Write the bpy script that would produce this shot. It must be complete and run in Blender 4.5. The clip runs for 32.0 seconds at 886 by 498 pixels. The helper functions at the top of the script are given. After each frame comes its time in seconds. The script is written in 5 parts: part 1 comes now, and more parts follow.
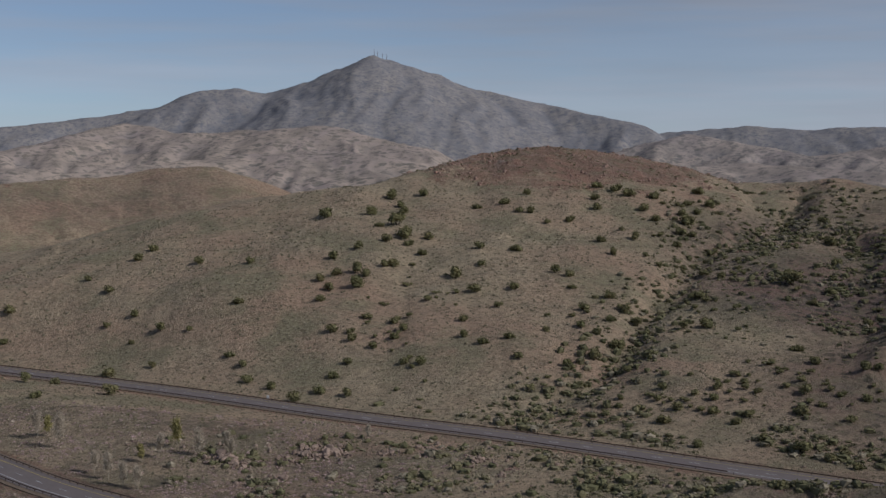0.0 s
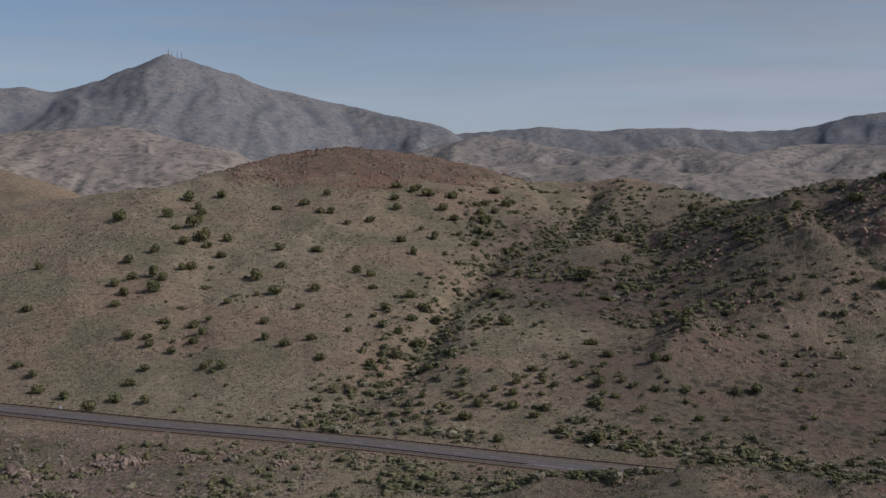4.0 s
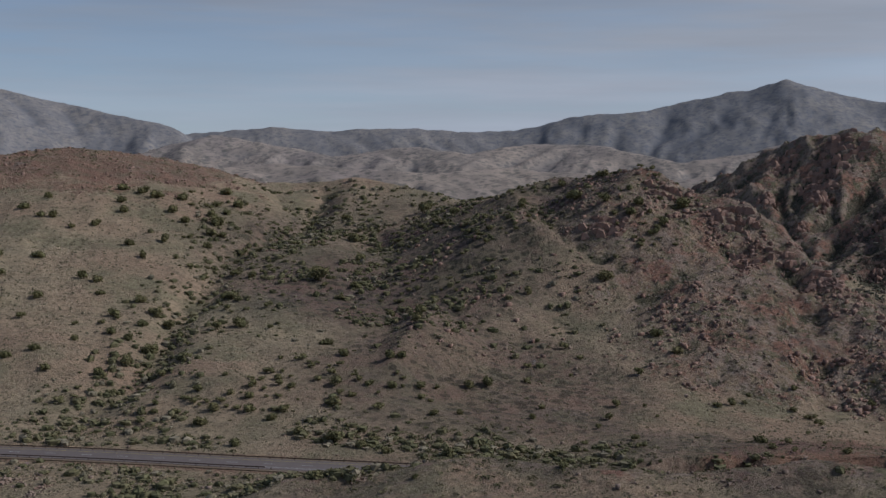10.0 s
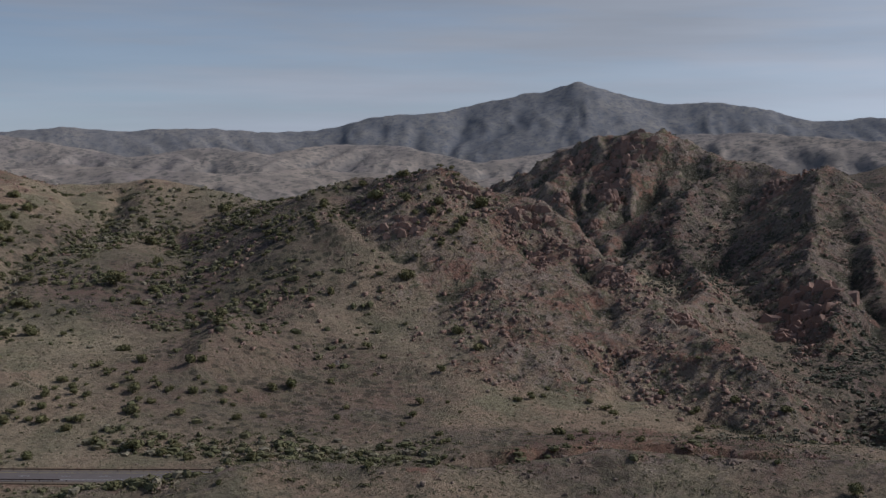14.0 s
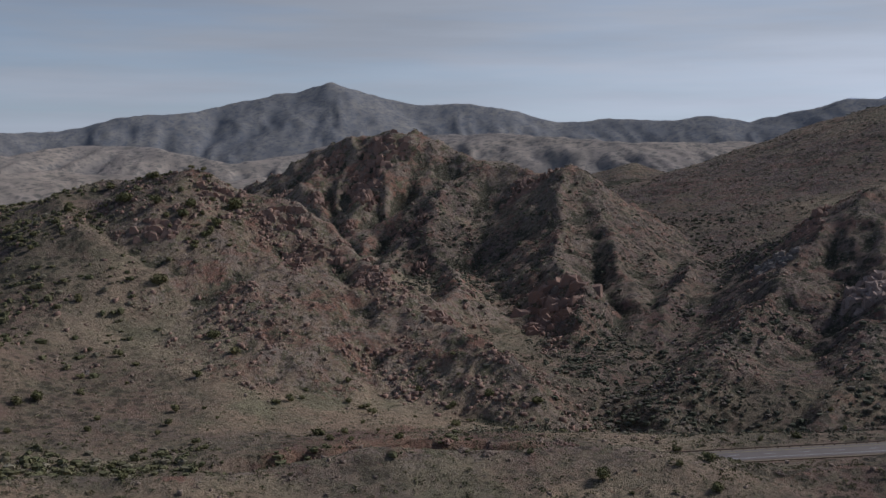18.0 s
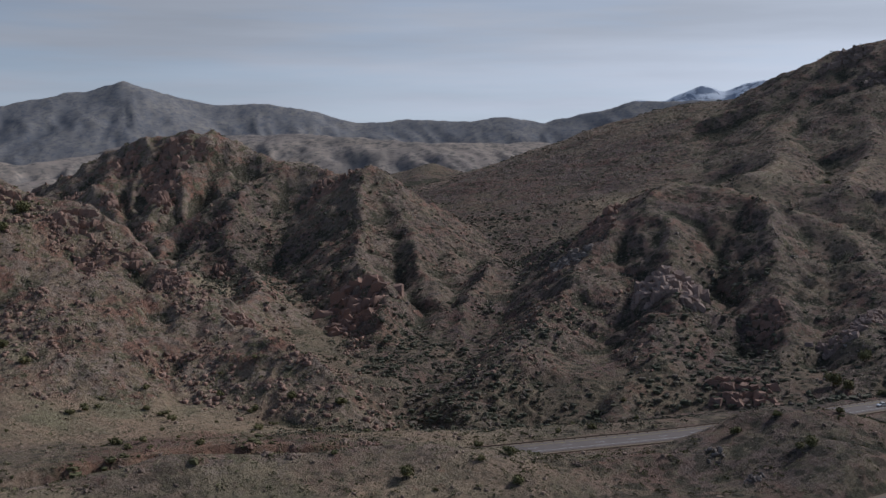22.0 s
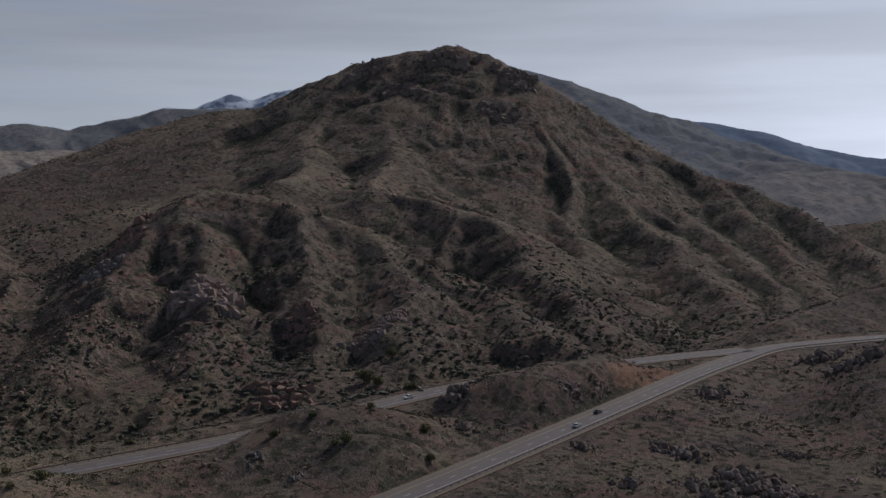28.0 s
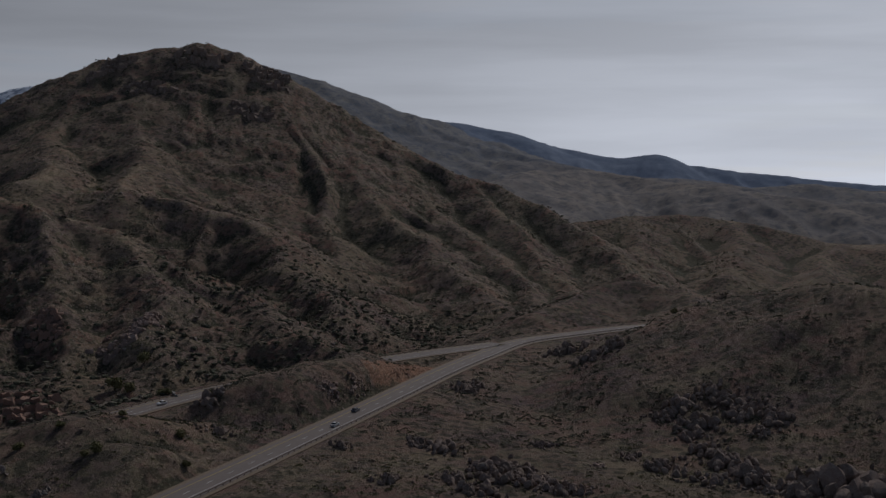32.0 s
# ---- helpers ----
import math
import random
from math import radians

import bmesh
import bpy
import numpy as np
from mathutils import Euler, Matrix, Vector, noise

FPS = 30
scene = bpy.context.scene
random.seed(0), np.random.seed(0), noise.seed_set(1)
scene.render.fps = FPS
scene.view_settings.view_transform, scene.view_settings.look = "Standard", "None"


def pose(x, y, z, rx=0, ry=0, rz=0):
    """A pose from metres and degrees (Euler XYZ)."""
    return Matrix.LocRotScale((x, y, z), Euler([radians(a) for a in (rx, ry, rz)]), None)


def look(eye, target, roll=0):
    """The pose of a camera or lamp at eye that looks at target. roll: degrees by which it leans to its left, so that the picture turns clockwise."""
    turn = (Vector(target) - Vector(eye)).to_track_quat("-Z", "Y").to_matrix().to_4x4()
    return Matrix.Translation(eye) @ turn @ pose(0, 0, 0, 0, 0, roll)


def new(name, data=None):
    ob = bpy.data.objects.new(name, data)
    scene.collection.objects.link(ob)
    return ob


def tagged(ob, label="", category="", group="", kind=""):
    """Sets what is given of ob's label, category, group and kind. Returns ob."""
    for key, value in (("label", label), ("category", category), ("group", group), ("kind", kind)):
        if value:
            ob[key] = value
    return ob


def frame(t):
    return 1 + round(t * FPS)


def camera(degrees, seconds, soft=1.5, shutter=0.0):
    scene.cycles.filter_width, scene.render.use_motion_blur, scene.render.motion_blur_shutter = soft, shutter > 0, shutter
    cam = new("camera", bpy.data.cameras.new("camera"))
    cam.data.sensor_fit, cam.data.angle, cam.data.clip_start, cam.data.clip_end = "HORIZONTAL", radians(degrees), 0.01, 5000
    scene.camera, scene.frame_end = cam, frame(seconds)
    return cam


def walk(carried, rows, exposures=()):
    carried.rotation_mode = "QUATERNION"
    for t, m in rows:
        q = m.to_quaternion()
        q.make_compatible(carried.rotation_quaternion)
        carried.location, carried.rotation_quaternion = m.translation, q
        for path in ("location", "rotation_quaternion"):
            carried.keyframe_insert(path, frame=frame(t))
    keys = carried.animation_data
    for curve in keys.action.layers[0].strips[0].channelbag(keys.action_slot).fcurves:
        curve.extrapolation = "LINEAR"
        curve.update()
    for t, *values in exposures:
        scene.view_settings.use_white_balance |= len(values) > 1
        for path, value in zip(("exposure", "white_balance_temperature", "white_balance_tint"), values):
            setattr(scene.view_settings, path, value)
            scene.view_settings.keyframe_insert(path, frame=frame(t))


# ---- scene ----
from functools import lru_cache

# The camera hovers in one place, 100 m above the highway, and pans to the right.
EYE = (0.0, 0.0, 100.0)
cam = camera(40, 32.0, soft=1.45)
# seconds, heading (to the right of +y), tilt, roll in degrees
HEADINGS_A = (
    (0, 0, -5.142, 0.044),
    (0.5, 1.274, -5.122, 0.033),
    (1, 2.538, -5.116, -0.002),
    (1.5, 3.787, -5.109, 0.025),
    (2, 5.064, -5.107, 0.019),
    (2.5, 6.259, -5.103, 0.016),
    (3, 7.342, -5.101, -0.007),
    (3.5, 8.376, -5.1, 0.027),
    (5.5, 12.412, -5.11, 0.029),
    (6, 13.459, -5.099, 0.046),
    (6.5, 14.555, -5.088, 0.015),
    (7, 15.611, -5.088, 0.034),
    (7.5, 16.615, -5.083, 0.031),
    (8, 17.65, -5.083, 0.048),
    (8.5, 18.64, -5.079, 0.035),
    (9, 19.734, -5.082, 0.076),
    (9.5, 20.817, -5.083, 0.078),
    (10, 21.914, -5.078, 0.061),
    (10.5, 23.028, -5.068, 0.063),
    (11, 24.137, -5.073, 0.077),
    (11.5, 25.191, -5.065, 0.047),
    (12, 26.23, -5.069, 0.058),
    (12.5, 27.284, -5.061, 0.093),
    (13, 28.427, -5.062, 0.042),
)
HEADINGS_B = (
    (13.5, 29.745, -5.06, 0.056),
    (14, 31.249, -5.055, 0.056),
    (14.5, 32.603, -5.06, 0.06),
    (16.5, 37.885, -5.034, 0.011),
    (17, 39.213, -5.03, -0.027),
    (17.5, 40.994, -5.03, -0.043),
    (18, 42.751, -5.027, -0.073),
    (18.5, 43.958, -5.018, -0.056),
    (19, 44.921, -5.022, -0.11),
    (19.5, 45.918, -5.024, -0.093),
    (20, 47.156, -5.016, -0.081),
    (20.5, 48.493, -5.02, -0.081),
    (21, 49.64, -5.026, -0.076),
    (21.5, 50.938, -5.016, -0.061),
    (22, 52.124, -5.009, -0.06),
    (22.5, 53.996, -5.02, -0.057),
    (23, 56.53, -5.024, -0.04),
    (23.5, 58.501, -5.023, -0.052),
    (24, 60.048, -5.023, -0.083),
    (24.5, 61.329, -5.025, -0.07),
    (25, 63.001, -5.019, -0.07),
    (25.5, 64.879, -4.844, -0.076),
    (26, 66.82, -4.673, -0.078),
    (26.5, 68.825, -4.672, -0.113),
)
HEADINGS_B += (
    (28.5, 75.485, -4.647, -0.012),
    (29, 77.121, -4.651, -0.01),
    (29.5, 78.585, -4.642, -0.01),
    (30, 79.934, -4.648, -0.022),
    (30.5, 81.188, -4.634, 0.079),
    (31, 82.488, -4.622, 0.153),
    (31.5, 83.958, -4.652, 0.1),
    (32, 85.398, -4.674, 0.023),
)


def heading(yaw, pitch, roll):
    a, p = radians(yaw), radians(pitch)
    way = Vector((math.sin(a) * math.cos(p), math.cos(a) * math.cos(p), math.sin(p)))
    return look(EYE, Vector(EYE) + way * 100.0, roll)


walk(cam, [(t, heading(y, p, r)) for t, y, p, r in HEADINGS_A + HEADINGS_B],
     exposures=((0.0, -0.09, 5900, 14), (9.0, -0.05, 5820, 13), (13.0, -0.07, 5800, 12.5), (19.0, -0.04, 5800, 12.5), (23.0, 0.0, 5840, 12.5), (26.0, -0.27, 5900, 13), (29.0, -0.58, 6050, 14.0), (32.0, -1.0, 6250, 13.5)))

# ---- light ----
SUN_AZ, SUN_EL = 110.0, 37.0
world = bpy.data.worlds.new("sky")
scene.world = world
world.use_nodes = True
nt = world.node_tree
nt.nodes.clear()
w_out = nt.nodes.new("ShaderNodeOutputWorld")
w_bg = nt.nodes.new("ShaderNodeBackground")
w_sky = nt.nodes.new("ShaderNodeTexSky")
w_sky.sky_type = "NISHITA"
w_sky.sun_disc = False
w_sky.sun_elevation, w_sky.sun_rotation = radians(SUN_EL), radians(SUN_AZ)
w_sky.air_density, w_sky.dust_density, w_sky.altitude = 1.0, 2.0, 1200
w_co = nt.nodes.new("ShaderNodeTexCoord")
w_lift = nt.nodes.new("ShaderNodeVectorMath")
w_lift.operation = "ADD"
w_lift.inputs[1].default_value = (0, 0, 0.05)
nt.links.new(w_co.outputs["Generated"], w_lift.inputs[0])
nt.links.new(w_lift.outputs[0], w_sky.inputs[0])
# thin high cloud in long flat streaks
w_map = nt.nodes.new("ShaderNodeMapping")
w_map.inputs["Scale"].default_value = (2.2, 2.2, 26.0)
w_noise = nt.nodes.new("ShaderNodeTexNoise")
w_noise.inputs["Scale"].default_value = 1.6
w_noise.inputs["Detail"].default_value = 7
w_noise.inputs["Roughness"].default_value = 0.55
w_ramp = nt.nodes.new("ShaderNodeMapRange")
w_ramp.inputs[1].default_value, w_ramp.inputs[2].default_value = 0.4, 0.64
w_ramp.inputs[3].default_value, w_ramp.inputs[4].default_value = 0.14, 0.55
w_mix = nt.nodes.new("ShaderNodeMix")
w_mix.data_type = "RGBA"
w_cloud = nt.nodes.new("ShaderNodeMix")
w_cloud.data_type = "RGBA"
w_cloud.blend_type = "MULTIPLY"
w_cloud.inputs[0].default_value = 1.0
nt.links.new(w_co.outputs["Generated"], w_map.inputs[0])
nt.links.new(w_map.outputs[0], w_noise.inputs[0])
nt.links.new(w_noise.outputs[0], w_ramp.inputs[0])
w_sep = nt.nodes.new("ShaderNodeSeparateXYZ")
nt.links.new(w_co.outputs["Generated"], w_sep.inputs[0])
w_veil = nt.nodes.new("ShaderNodeMapRange")
for k, v in zip((1, 2, 3, 4), (-0.2, 1.0, 0.0, 0.75)):
    w_veil.inputs[k].default_value = v
nt.links.new(w_sep.outputs[0], w_veil.inputs[0])
w_add = nt.nodes.new("ShaderNodeMath")
w_add.use_clamp = True
nt.links.new(w_ramp.outputs[0], w_add.inputs[0])
nt.links.new(w_veil.outputs[0], w_add.inputs[1])
nt.links.new(w_add.outputs[0], w_mix.inputs[0])
w_bw = nt.nodes.new("ShaderNodeRGBToBW")
nt.links.new(w_sky.outputs[0], w_bw.inputs[0])
w_map2 = nt.nodes.new("ShaderNodeMapping")
w_map2.inputs["Scale"].default_value = (2.6, 2.6, 30.0)
w_map2.inputs["Location"].default_value = (5.0, 2.0, 1.0)
w_noise2 = nt.nodes.new("ShaderNodeTexNoise")
w_noise2.inputs["Scale"].default_value, w_noise2.inputs["Detail"].default_value = 1.3, 6
w_shade = nt.nodes.new("ShaderNodeMapRange")
for k, v in zip((1, 2, 3, 4), (0.36, 0.64, 0.92, 1.08)):
    w_shade.inputs[k].default_value = v
w_dim = nt.nodes.new("ShaderNodeMath")
w_dim.operation = "MULTIPLY"
nt.links.new(w_co.outputs["Generated"], w_map2.inputs[0])
nt.links.new(w_map2.outputs[0], w_noise2.inputs[0])
nt.links.new(w_noise2.outputs[0], w_shade.inputs[0])
w_thin = nt.nodes.new("ShaderNodeMapRange")
for k, v in zip((1, 2, 3, 4), (-0.3, 0.2, 1.0, 0.96)):
    w_thin.inputs[k].default_value = v
nt.links.new(w_sep.outputs[1], w_thin.inputs[0])
w_thick = nt.nodes.new("ShaderNodeMath")
w_thick.operation = "MULTIPLY"
nt.links.new(w_bw.outputs[0], w_thick.inputs[0])
nt.links.new(w_thin.outputs[0], w_thick.inputs[1])
nt.links.new(w_thick.outputs[0], w_dim.inputs[0])
nt.links.new(w_shade.outputs[0], w_dim.inputs[1])
nt.links.new(w_dim.outputs[0], w_cloud.inputs[6])
w_cloud.inputs[7].default_value = (1.0, 1.06, 1.14, 1)
nt.links.new(w_sky.outputs[0], w_mix.inputs[6])
nt.links.new(w_cloud.outputs[2], w_mix.inputs[7])
nt.links.new(w_mix.outputs[2], w_bg.inputs[0])
w_bg.inputs[1].default_value = 0.082
nt.links.new(w_bg.outputs[0], w_out.inputs[0])

sun = new("sun", bpy.data.lights.new("sun", "SUN"))
sun.data.energy, sun.data.angle, sun.data.color = 2.55, radians(11.0), (1.0, 0.95, 0.89)
sa, se = radians(SUN_AZ), radians(SUN_EL)
sun_dir = Vector((math.sin(sa) * math.cos(se), math.cos(sa) * math.cos(se), math.sin(se)))
sun.matrix_world = look(sun_dir * 500, (0, 0, 0))

# ---- materials ----


class Mat:
    """A node material in the making."""

    def __init__(self, name, rough=0.9, spec=0.2):
        self.m = bpy.data.materials.new(name)
        self.m.use_nodes = True
        self.t = self.m.node_tree
        self.b = self.t.nodes["Principled BSDF"]
        self.b.inputs["Roughness"].default_value = rough
        self.b.inputs["Specular IOR Level"].default_value = spec

    def put(self, a, b):
        self.t.links.new(a, b)

    def coords(self):
        return self.t.nodes.new("ShaderNodeTexCoord").outputs["Object"]

    def place(self):
        return self.t.nodes.new("ShaderNodeNewGeometry").outputs["Position"]

    def noise(self, scale, detail=5, rough=0.6, at=None, stretch=None):
        n = self.t.nodes.new("ShaderNodeTexNoise")
        n.inputs["Scale"].default_value, n.inputs["Detail"].default_value = scale, detail
        n.inputs["Roughness"].default_value = rough
        at = at or self.place()
        if stretch:
            mp = self.t.nodes.new("ShaderNodeMapping")
            mp.inputs["Scale"].default_value = stretch
            self.put(at, mp.inputs[0])
            at = mp.outputs[0]
        self.put(at, n.inputs["Vector"])
        return n.outputs[0]

    def cells(self, scale, at=None, feature="F1", out=0):
        n = self.t.nodes.new("ShaderNodeTexVoronoi")
        n.feature = feature
        n.inputs["Scale"].default_value = scale
        self.put(at or self.place(), n.inputs["Vector"])
        return n.outputs[out]

    def attr(self, name):
        n = self.t.nodes.new("ShaderNodeAttribute")
        n.attribute_name = name
        return n.outputs["Fac"]

    def ramp(self, fac, lo, hi, a=0.0, b=1.0):
        n = self.t.nodes.new("ShaderNodeMapRange")
        for k, v in zip((1, 2, 3, 4), (lo, hi, a, b)):
            n.inputs[k].default_value = v
        self.put(fac, n.inputs[0])
        return n.outputs[0]

    def math(self, op, a, b=0.0):
        n = self.t.nodes.new("ShaderNodeMath")
        n.operation = op
        for k, v in enumerate((a, b)):
            if isinstance(v, (int, float)):
                n.inputs[k].default_value = v
            else:
                self.put(v, n.inputs[k])
        return n.outputs[0]

    def mix(self, fac, a, b, blend="MIX"):
        n = self.t.nodes.new("ShaderNodeMix")
        n.data_type, n.blend_type = "RGBA", blend
        for k, v in ((0, fac), (6, a), (7, b)):
            if isinstance(v, (int, float)):
                n.inputs[k].default_value = v
            elif isinstance(v, tuple):
                n.inputs[k].default_value = (*v, 1)
            else:
                self.put(v, n.inputs[k])
        return n.outputs[2]

    def colour(self, c):
        if isinstance(c, tuple):
            self.b.inputs["Base Color"].default_value = (*c, 1)
        else:
            self.put(c, self.b.inputs["Base Color"])
        return self

    def bump(self, h, strength=0.5, dist=0.1):
        n = self.t.nodes.new("ShaderNodeBump")
        n.inputs["Strength"].default_value, n.inputs["Distance"].default_value = strength, dist
        self.put(h, n.inputs["Height"])
        self.put(n.outputs[0], self.b.inputs["Normal"])
        return self


def ground_material():
    m = Mat("desert_ground", 0.95, 0.1)
    big, mid, fine, grit = m.noise(0.012, 6), m.noise(0.06, 6), m.noise(0.42, 7, 0.78), m.noise(1.1, 5, 0.8)
    patch, grain = m.noise(0.03, 9, 0.72), m.noise(0.11, 7, 0.72)
    # dry grass over pale and reddish soil
    grass = m.mix(m.ramp(mid, 0.35, 0.65), (0.48, 0.37, 0.235), (0.385, 0.315, 0.205))
    grass = m.mix(m.ramp(big, 0.42, 0.62), grass, (0.44, 0.3, 0.2))
    grass = m.mix(m.ramp(m.noise(0.025, 5, 0.6), 0.5, 0.62), grass, (0.3, 0.262, 0.158))
    grass = m.mix(m.ramp(m.noise(0.13, 7, 0.7), 0.5, 0.62, 0.0, 0.5), grass, (0.23, 0.185, 0.12))
    grass = m.mix(m.ramp(fine, 0.46, 0.62, 0.0, 0.75), grass, (0.17, 0.14, 0.095))
    soil = m.mix(m.ramp(mid, 0.4, 0.62), (0.3, 0.172, 0.118), (0.225, 0.148, 0.104))
    soil = m.mix(m.ramp(grain, 0.5, 0.62, 0.0, 0.7), soil, (0.2, 0.165, 0.105))
    # broken granite with lichen and grass between
    crack = m.noise(0.22, 6, 0.7, stretch=(1.0, 1.0, 0.28))
    rockc = m.mix(m.ramp(fine, 0.35, 0.65), (0.42, 0.325, 0.245), (0.25, 0.195, 0.15))
    rockc = m.mix(m.ramp(mid, 0.45, 0.6), rockc, (0.295, 0.2, 0.155))
    rockc = m.mix(m.ramp(patch, 0.5, 0.58), rockc, m.mix(m.ramp(fine, 0.4, 0.6), (0.4, 0.212, 0.14), (0.23, 0.128, 0.094)))
    rockc = m.mix(m.ramp(crack, 0.53, 0.62), rockc, (0.09, 0.074, 0.06))
    rockc = m.mix(m.ramp(grain, 0.5, 0.58), rockc, m.mix(m.ramp(fine, 0.4, 0.6), (0.25, 0.215, 0.125), (0.11, 0.104, 0.06)))
    c = m.mix(m.ramp(m.math("ADD", m.attr("soil"), m.ramp(fine, 0.3, 0.7, -0.3, 0.3)), 0.35, 0.75), grass, soil)
    c = m.mix(m.ramp(m.attr("soil"), 1.0, 1.4), c, m.mix(m.ramp(fine, 0.42, 0.6), (0.36, 0.2, 0.125), (0.2, 0.12, 0.085)))
    stony = m.math("ADD", m.attr("rock"), m.math("MULTIPLY", m.attr("bare"), 0.3))
    stony = m.ramp(m.math("ADD", stony, m.ramp(m.noise(0.16, 6, 0.7), 0.3, 0.7, -0.5, 0.5)), 0.4, 0.7)
    c = m.mix(stony, c, rockc)
    # dark brush: brown, purple and olive by the patch; also carries painted slope shade
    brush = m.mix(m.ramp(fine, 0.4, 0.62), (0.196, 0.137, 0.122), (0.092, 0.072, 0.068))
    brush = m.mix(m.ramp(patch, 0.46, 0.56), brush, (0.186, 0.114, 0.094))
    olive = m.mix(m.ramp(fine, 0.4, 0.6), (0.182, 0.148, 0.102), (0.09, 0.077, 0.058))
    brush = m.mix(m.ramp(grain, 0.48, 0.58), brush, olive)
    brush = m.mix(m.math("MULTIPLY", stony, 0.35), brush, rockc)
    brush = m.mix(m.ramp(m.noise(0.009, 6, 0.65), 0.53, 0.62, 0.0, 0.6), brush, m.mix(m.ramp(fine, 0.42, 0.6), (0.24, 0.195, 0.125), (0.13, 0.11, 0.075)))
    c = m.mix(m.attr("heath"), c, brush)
    # dark green laid over the hollows, broken up by the grain
    hollow_fac = m.ramp(m.math("ADD", m.attr("cavity"), m.ramp(grain, 0.35, 0.65, -0.4, 0.4)), 0.42, 0.78, 0.0, 0.8)
    c = m.mix(hollow_fac, c, m.mix(m.ramp(fine, 0.4, 0.6), (0.092, 0.092, 0.055), (0.036, 0.04, 0.028)))
    dots = m.math("ADD", m.cells(0.2), m.ramp(m.noise(0.035, 5), 0.3, 0.7, -0.24, 0.24))
    dots = m.math("MULTIPLY", m.ramp(dots, 0.46, 0.32), m.ramp(m.attr("heath"), 0.2, 0.7, 0.0, 0.68))
    c = m.mix(dots, c, m.mix(m.ramp(fine, 0.4, 0.6), (0.066, 0.066, 0.046), (0.032, 0.035, 0.026)))
    c = m.mix(m.ramp(grit, 0.5, 0.62), c, m.mix(0.35, c, (0.04, 0.034, 0.024)))
    speck = m.math("MULTIPLY", m.ramp(m.noise(0.9, 3, 0.6), 0.6, 0.68), m.ramp(m.attr("heath"), 0.0, 1.0, 0.8, 0.3))
    c = m.mix(speck, c, m.mix(0.5, c, (0.5, 0.41, 0.3)))
    pebbles = m.math("MULTIPLY", m.ramp(m.cells(0.5), 0.34, 0.24), m.ramp(m.attr("rock"), 0.25, 0.55, 0.0, 0.75))
    pebbles = m.math("MULTIPLY", pebbles, m.ramp(grain, 0.42, 0.55))
    c = m.mix(pebbles, c, m.mix(m.ramp(fine, 0.4, 0.6), (0.4, 0.32, 0.265), (0.27, 0.205, 0.17)))
    m.colour(c)
    hgt = m.math("ADD", m.math("MULTIPLY", fine, 1.5), m.math("MULTIPLY", grit, 0.6))
    blocks = m.math("ADD", m.math("MULTIPLY", crack, 3.5), m.math("MULTIPLY", m.cells(0.16), 1.2))
    hgt = m.math("ADD", hgt, m.math("MULTIPLY", blocks, m.attr("rock")))
    m.bump(hgt, 0.85, 1.4)
    return m.m


def far_material():
    m = Mat("far_slopes", 1.0, 0.0)
    big, mid, fine = m.noise(0.004, 6), m.noise(0.012, 8, 0.72), m.noise(0.05, 6, 0.78)
    c = m.mix(m.ramp(big, 0.4, 0.62), (0.4, 0.325, 0.26), (0.33, 0.272, 0.24))
    c = m.mix(m.ramp(mid, 0.46, 0.6), c, (0.29, 0.243, 0.2))
    c = m.mix(m.ramp(fine, 0.5, 0.6), c, (0.205, 0.178, 0.145))
    dots = m.ramp(m.math("ADD", m.cells(0.045), m.ramp(mid, 0.3, 0.7, -0.25, 0.25)), 0.36, 0.22, 0.0, 0.75)
    c = m.mix(dots, c, (0.15, 0.14, 0.118))
    # darker grey where the cavity mask finds gullies
    c = m.mix(m.math("MULTIPLY", m.attr("cavity"), 0.4), c, (0.15, 0.152, 0.158))
    # overgrown slopes, with the blue haze of distance painted into their base colour
    hazy_veg = m.mix(m.ramp(mid, 0.42, 0.58), (0.246, 0.24, 0.226), (0.186, 0.194, 0.206))
    hazy_veg = m.mix(m.ramp(fine, 0.47, 0.6), hazy_veg, (0.138, 0.152, 0.182))
    # gullies darker and bluer, by the same mask
    hazy_veg = m.mix(m.math("MULTIPLY", m.attr("cavity"), 0.35), hazy_veg, (0.125, 0.138, 0.165))
    c = m.mix(m.attr("blue"), c, hazy_veg)
    # farthest ridges: more haze blue painted over
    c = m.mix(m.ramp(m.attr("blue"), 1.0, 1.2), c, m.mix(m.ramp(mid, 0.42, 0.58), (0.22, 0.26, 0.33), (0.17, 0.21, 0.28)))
    c = m.mix(m.math("MULTIPLY", m.attr("snow"), m.ramp(mid, 0.47, 0.53)), c, (0.6, 0.65, 0.72))
    m.colour(c)
    m.bump(m.math("ADD", mid, m.math("MULTIPLY", fine, 0.8)), 0.3, 6.0)
    return m.m


def asphalt_material():
    m = Mat("asphalt", 0.85, 0.3)
    c = m.mix(m.ramp(m.noise(0.25, 6), 0.35, 0.65), (0.165, 0.132, 0.116), (0.13, 0.105, 0.093))
    c = m.mix(m.ramp(m.noise(9.0, 3), 0.4, 0.7), c, (0.165, 0.145, 0.138))
    m.colour(c)
    return m.m


GROUND, FAR, ASPHALT = ground_material(), far_material(), asphalt_material()

# ---- the lie of the land ----
rng = np.random.default_rng(7)
PERM = rng.permutation(4096).astype(np.int64)
GRAD_A = rng.uniform(0, 2 * np.pi, 4096)
GX, GY = np.cos(GRAD_A).astype(np.float32), np.sin(GRAD_A).astype(np.float32)


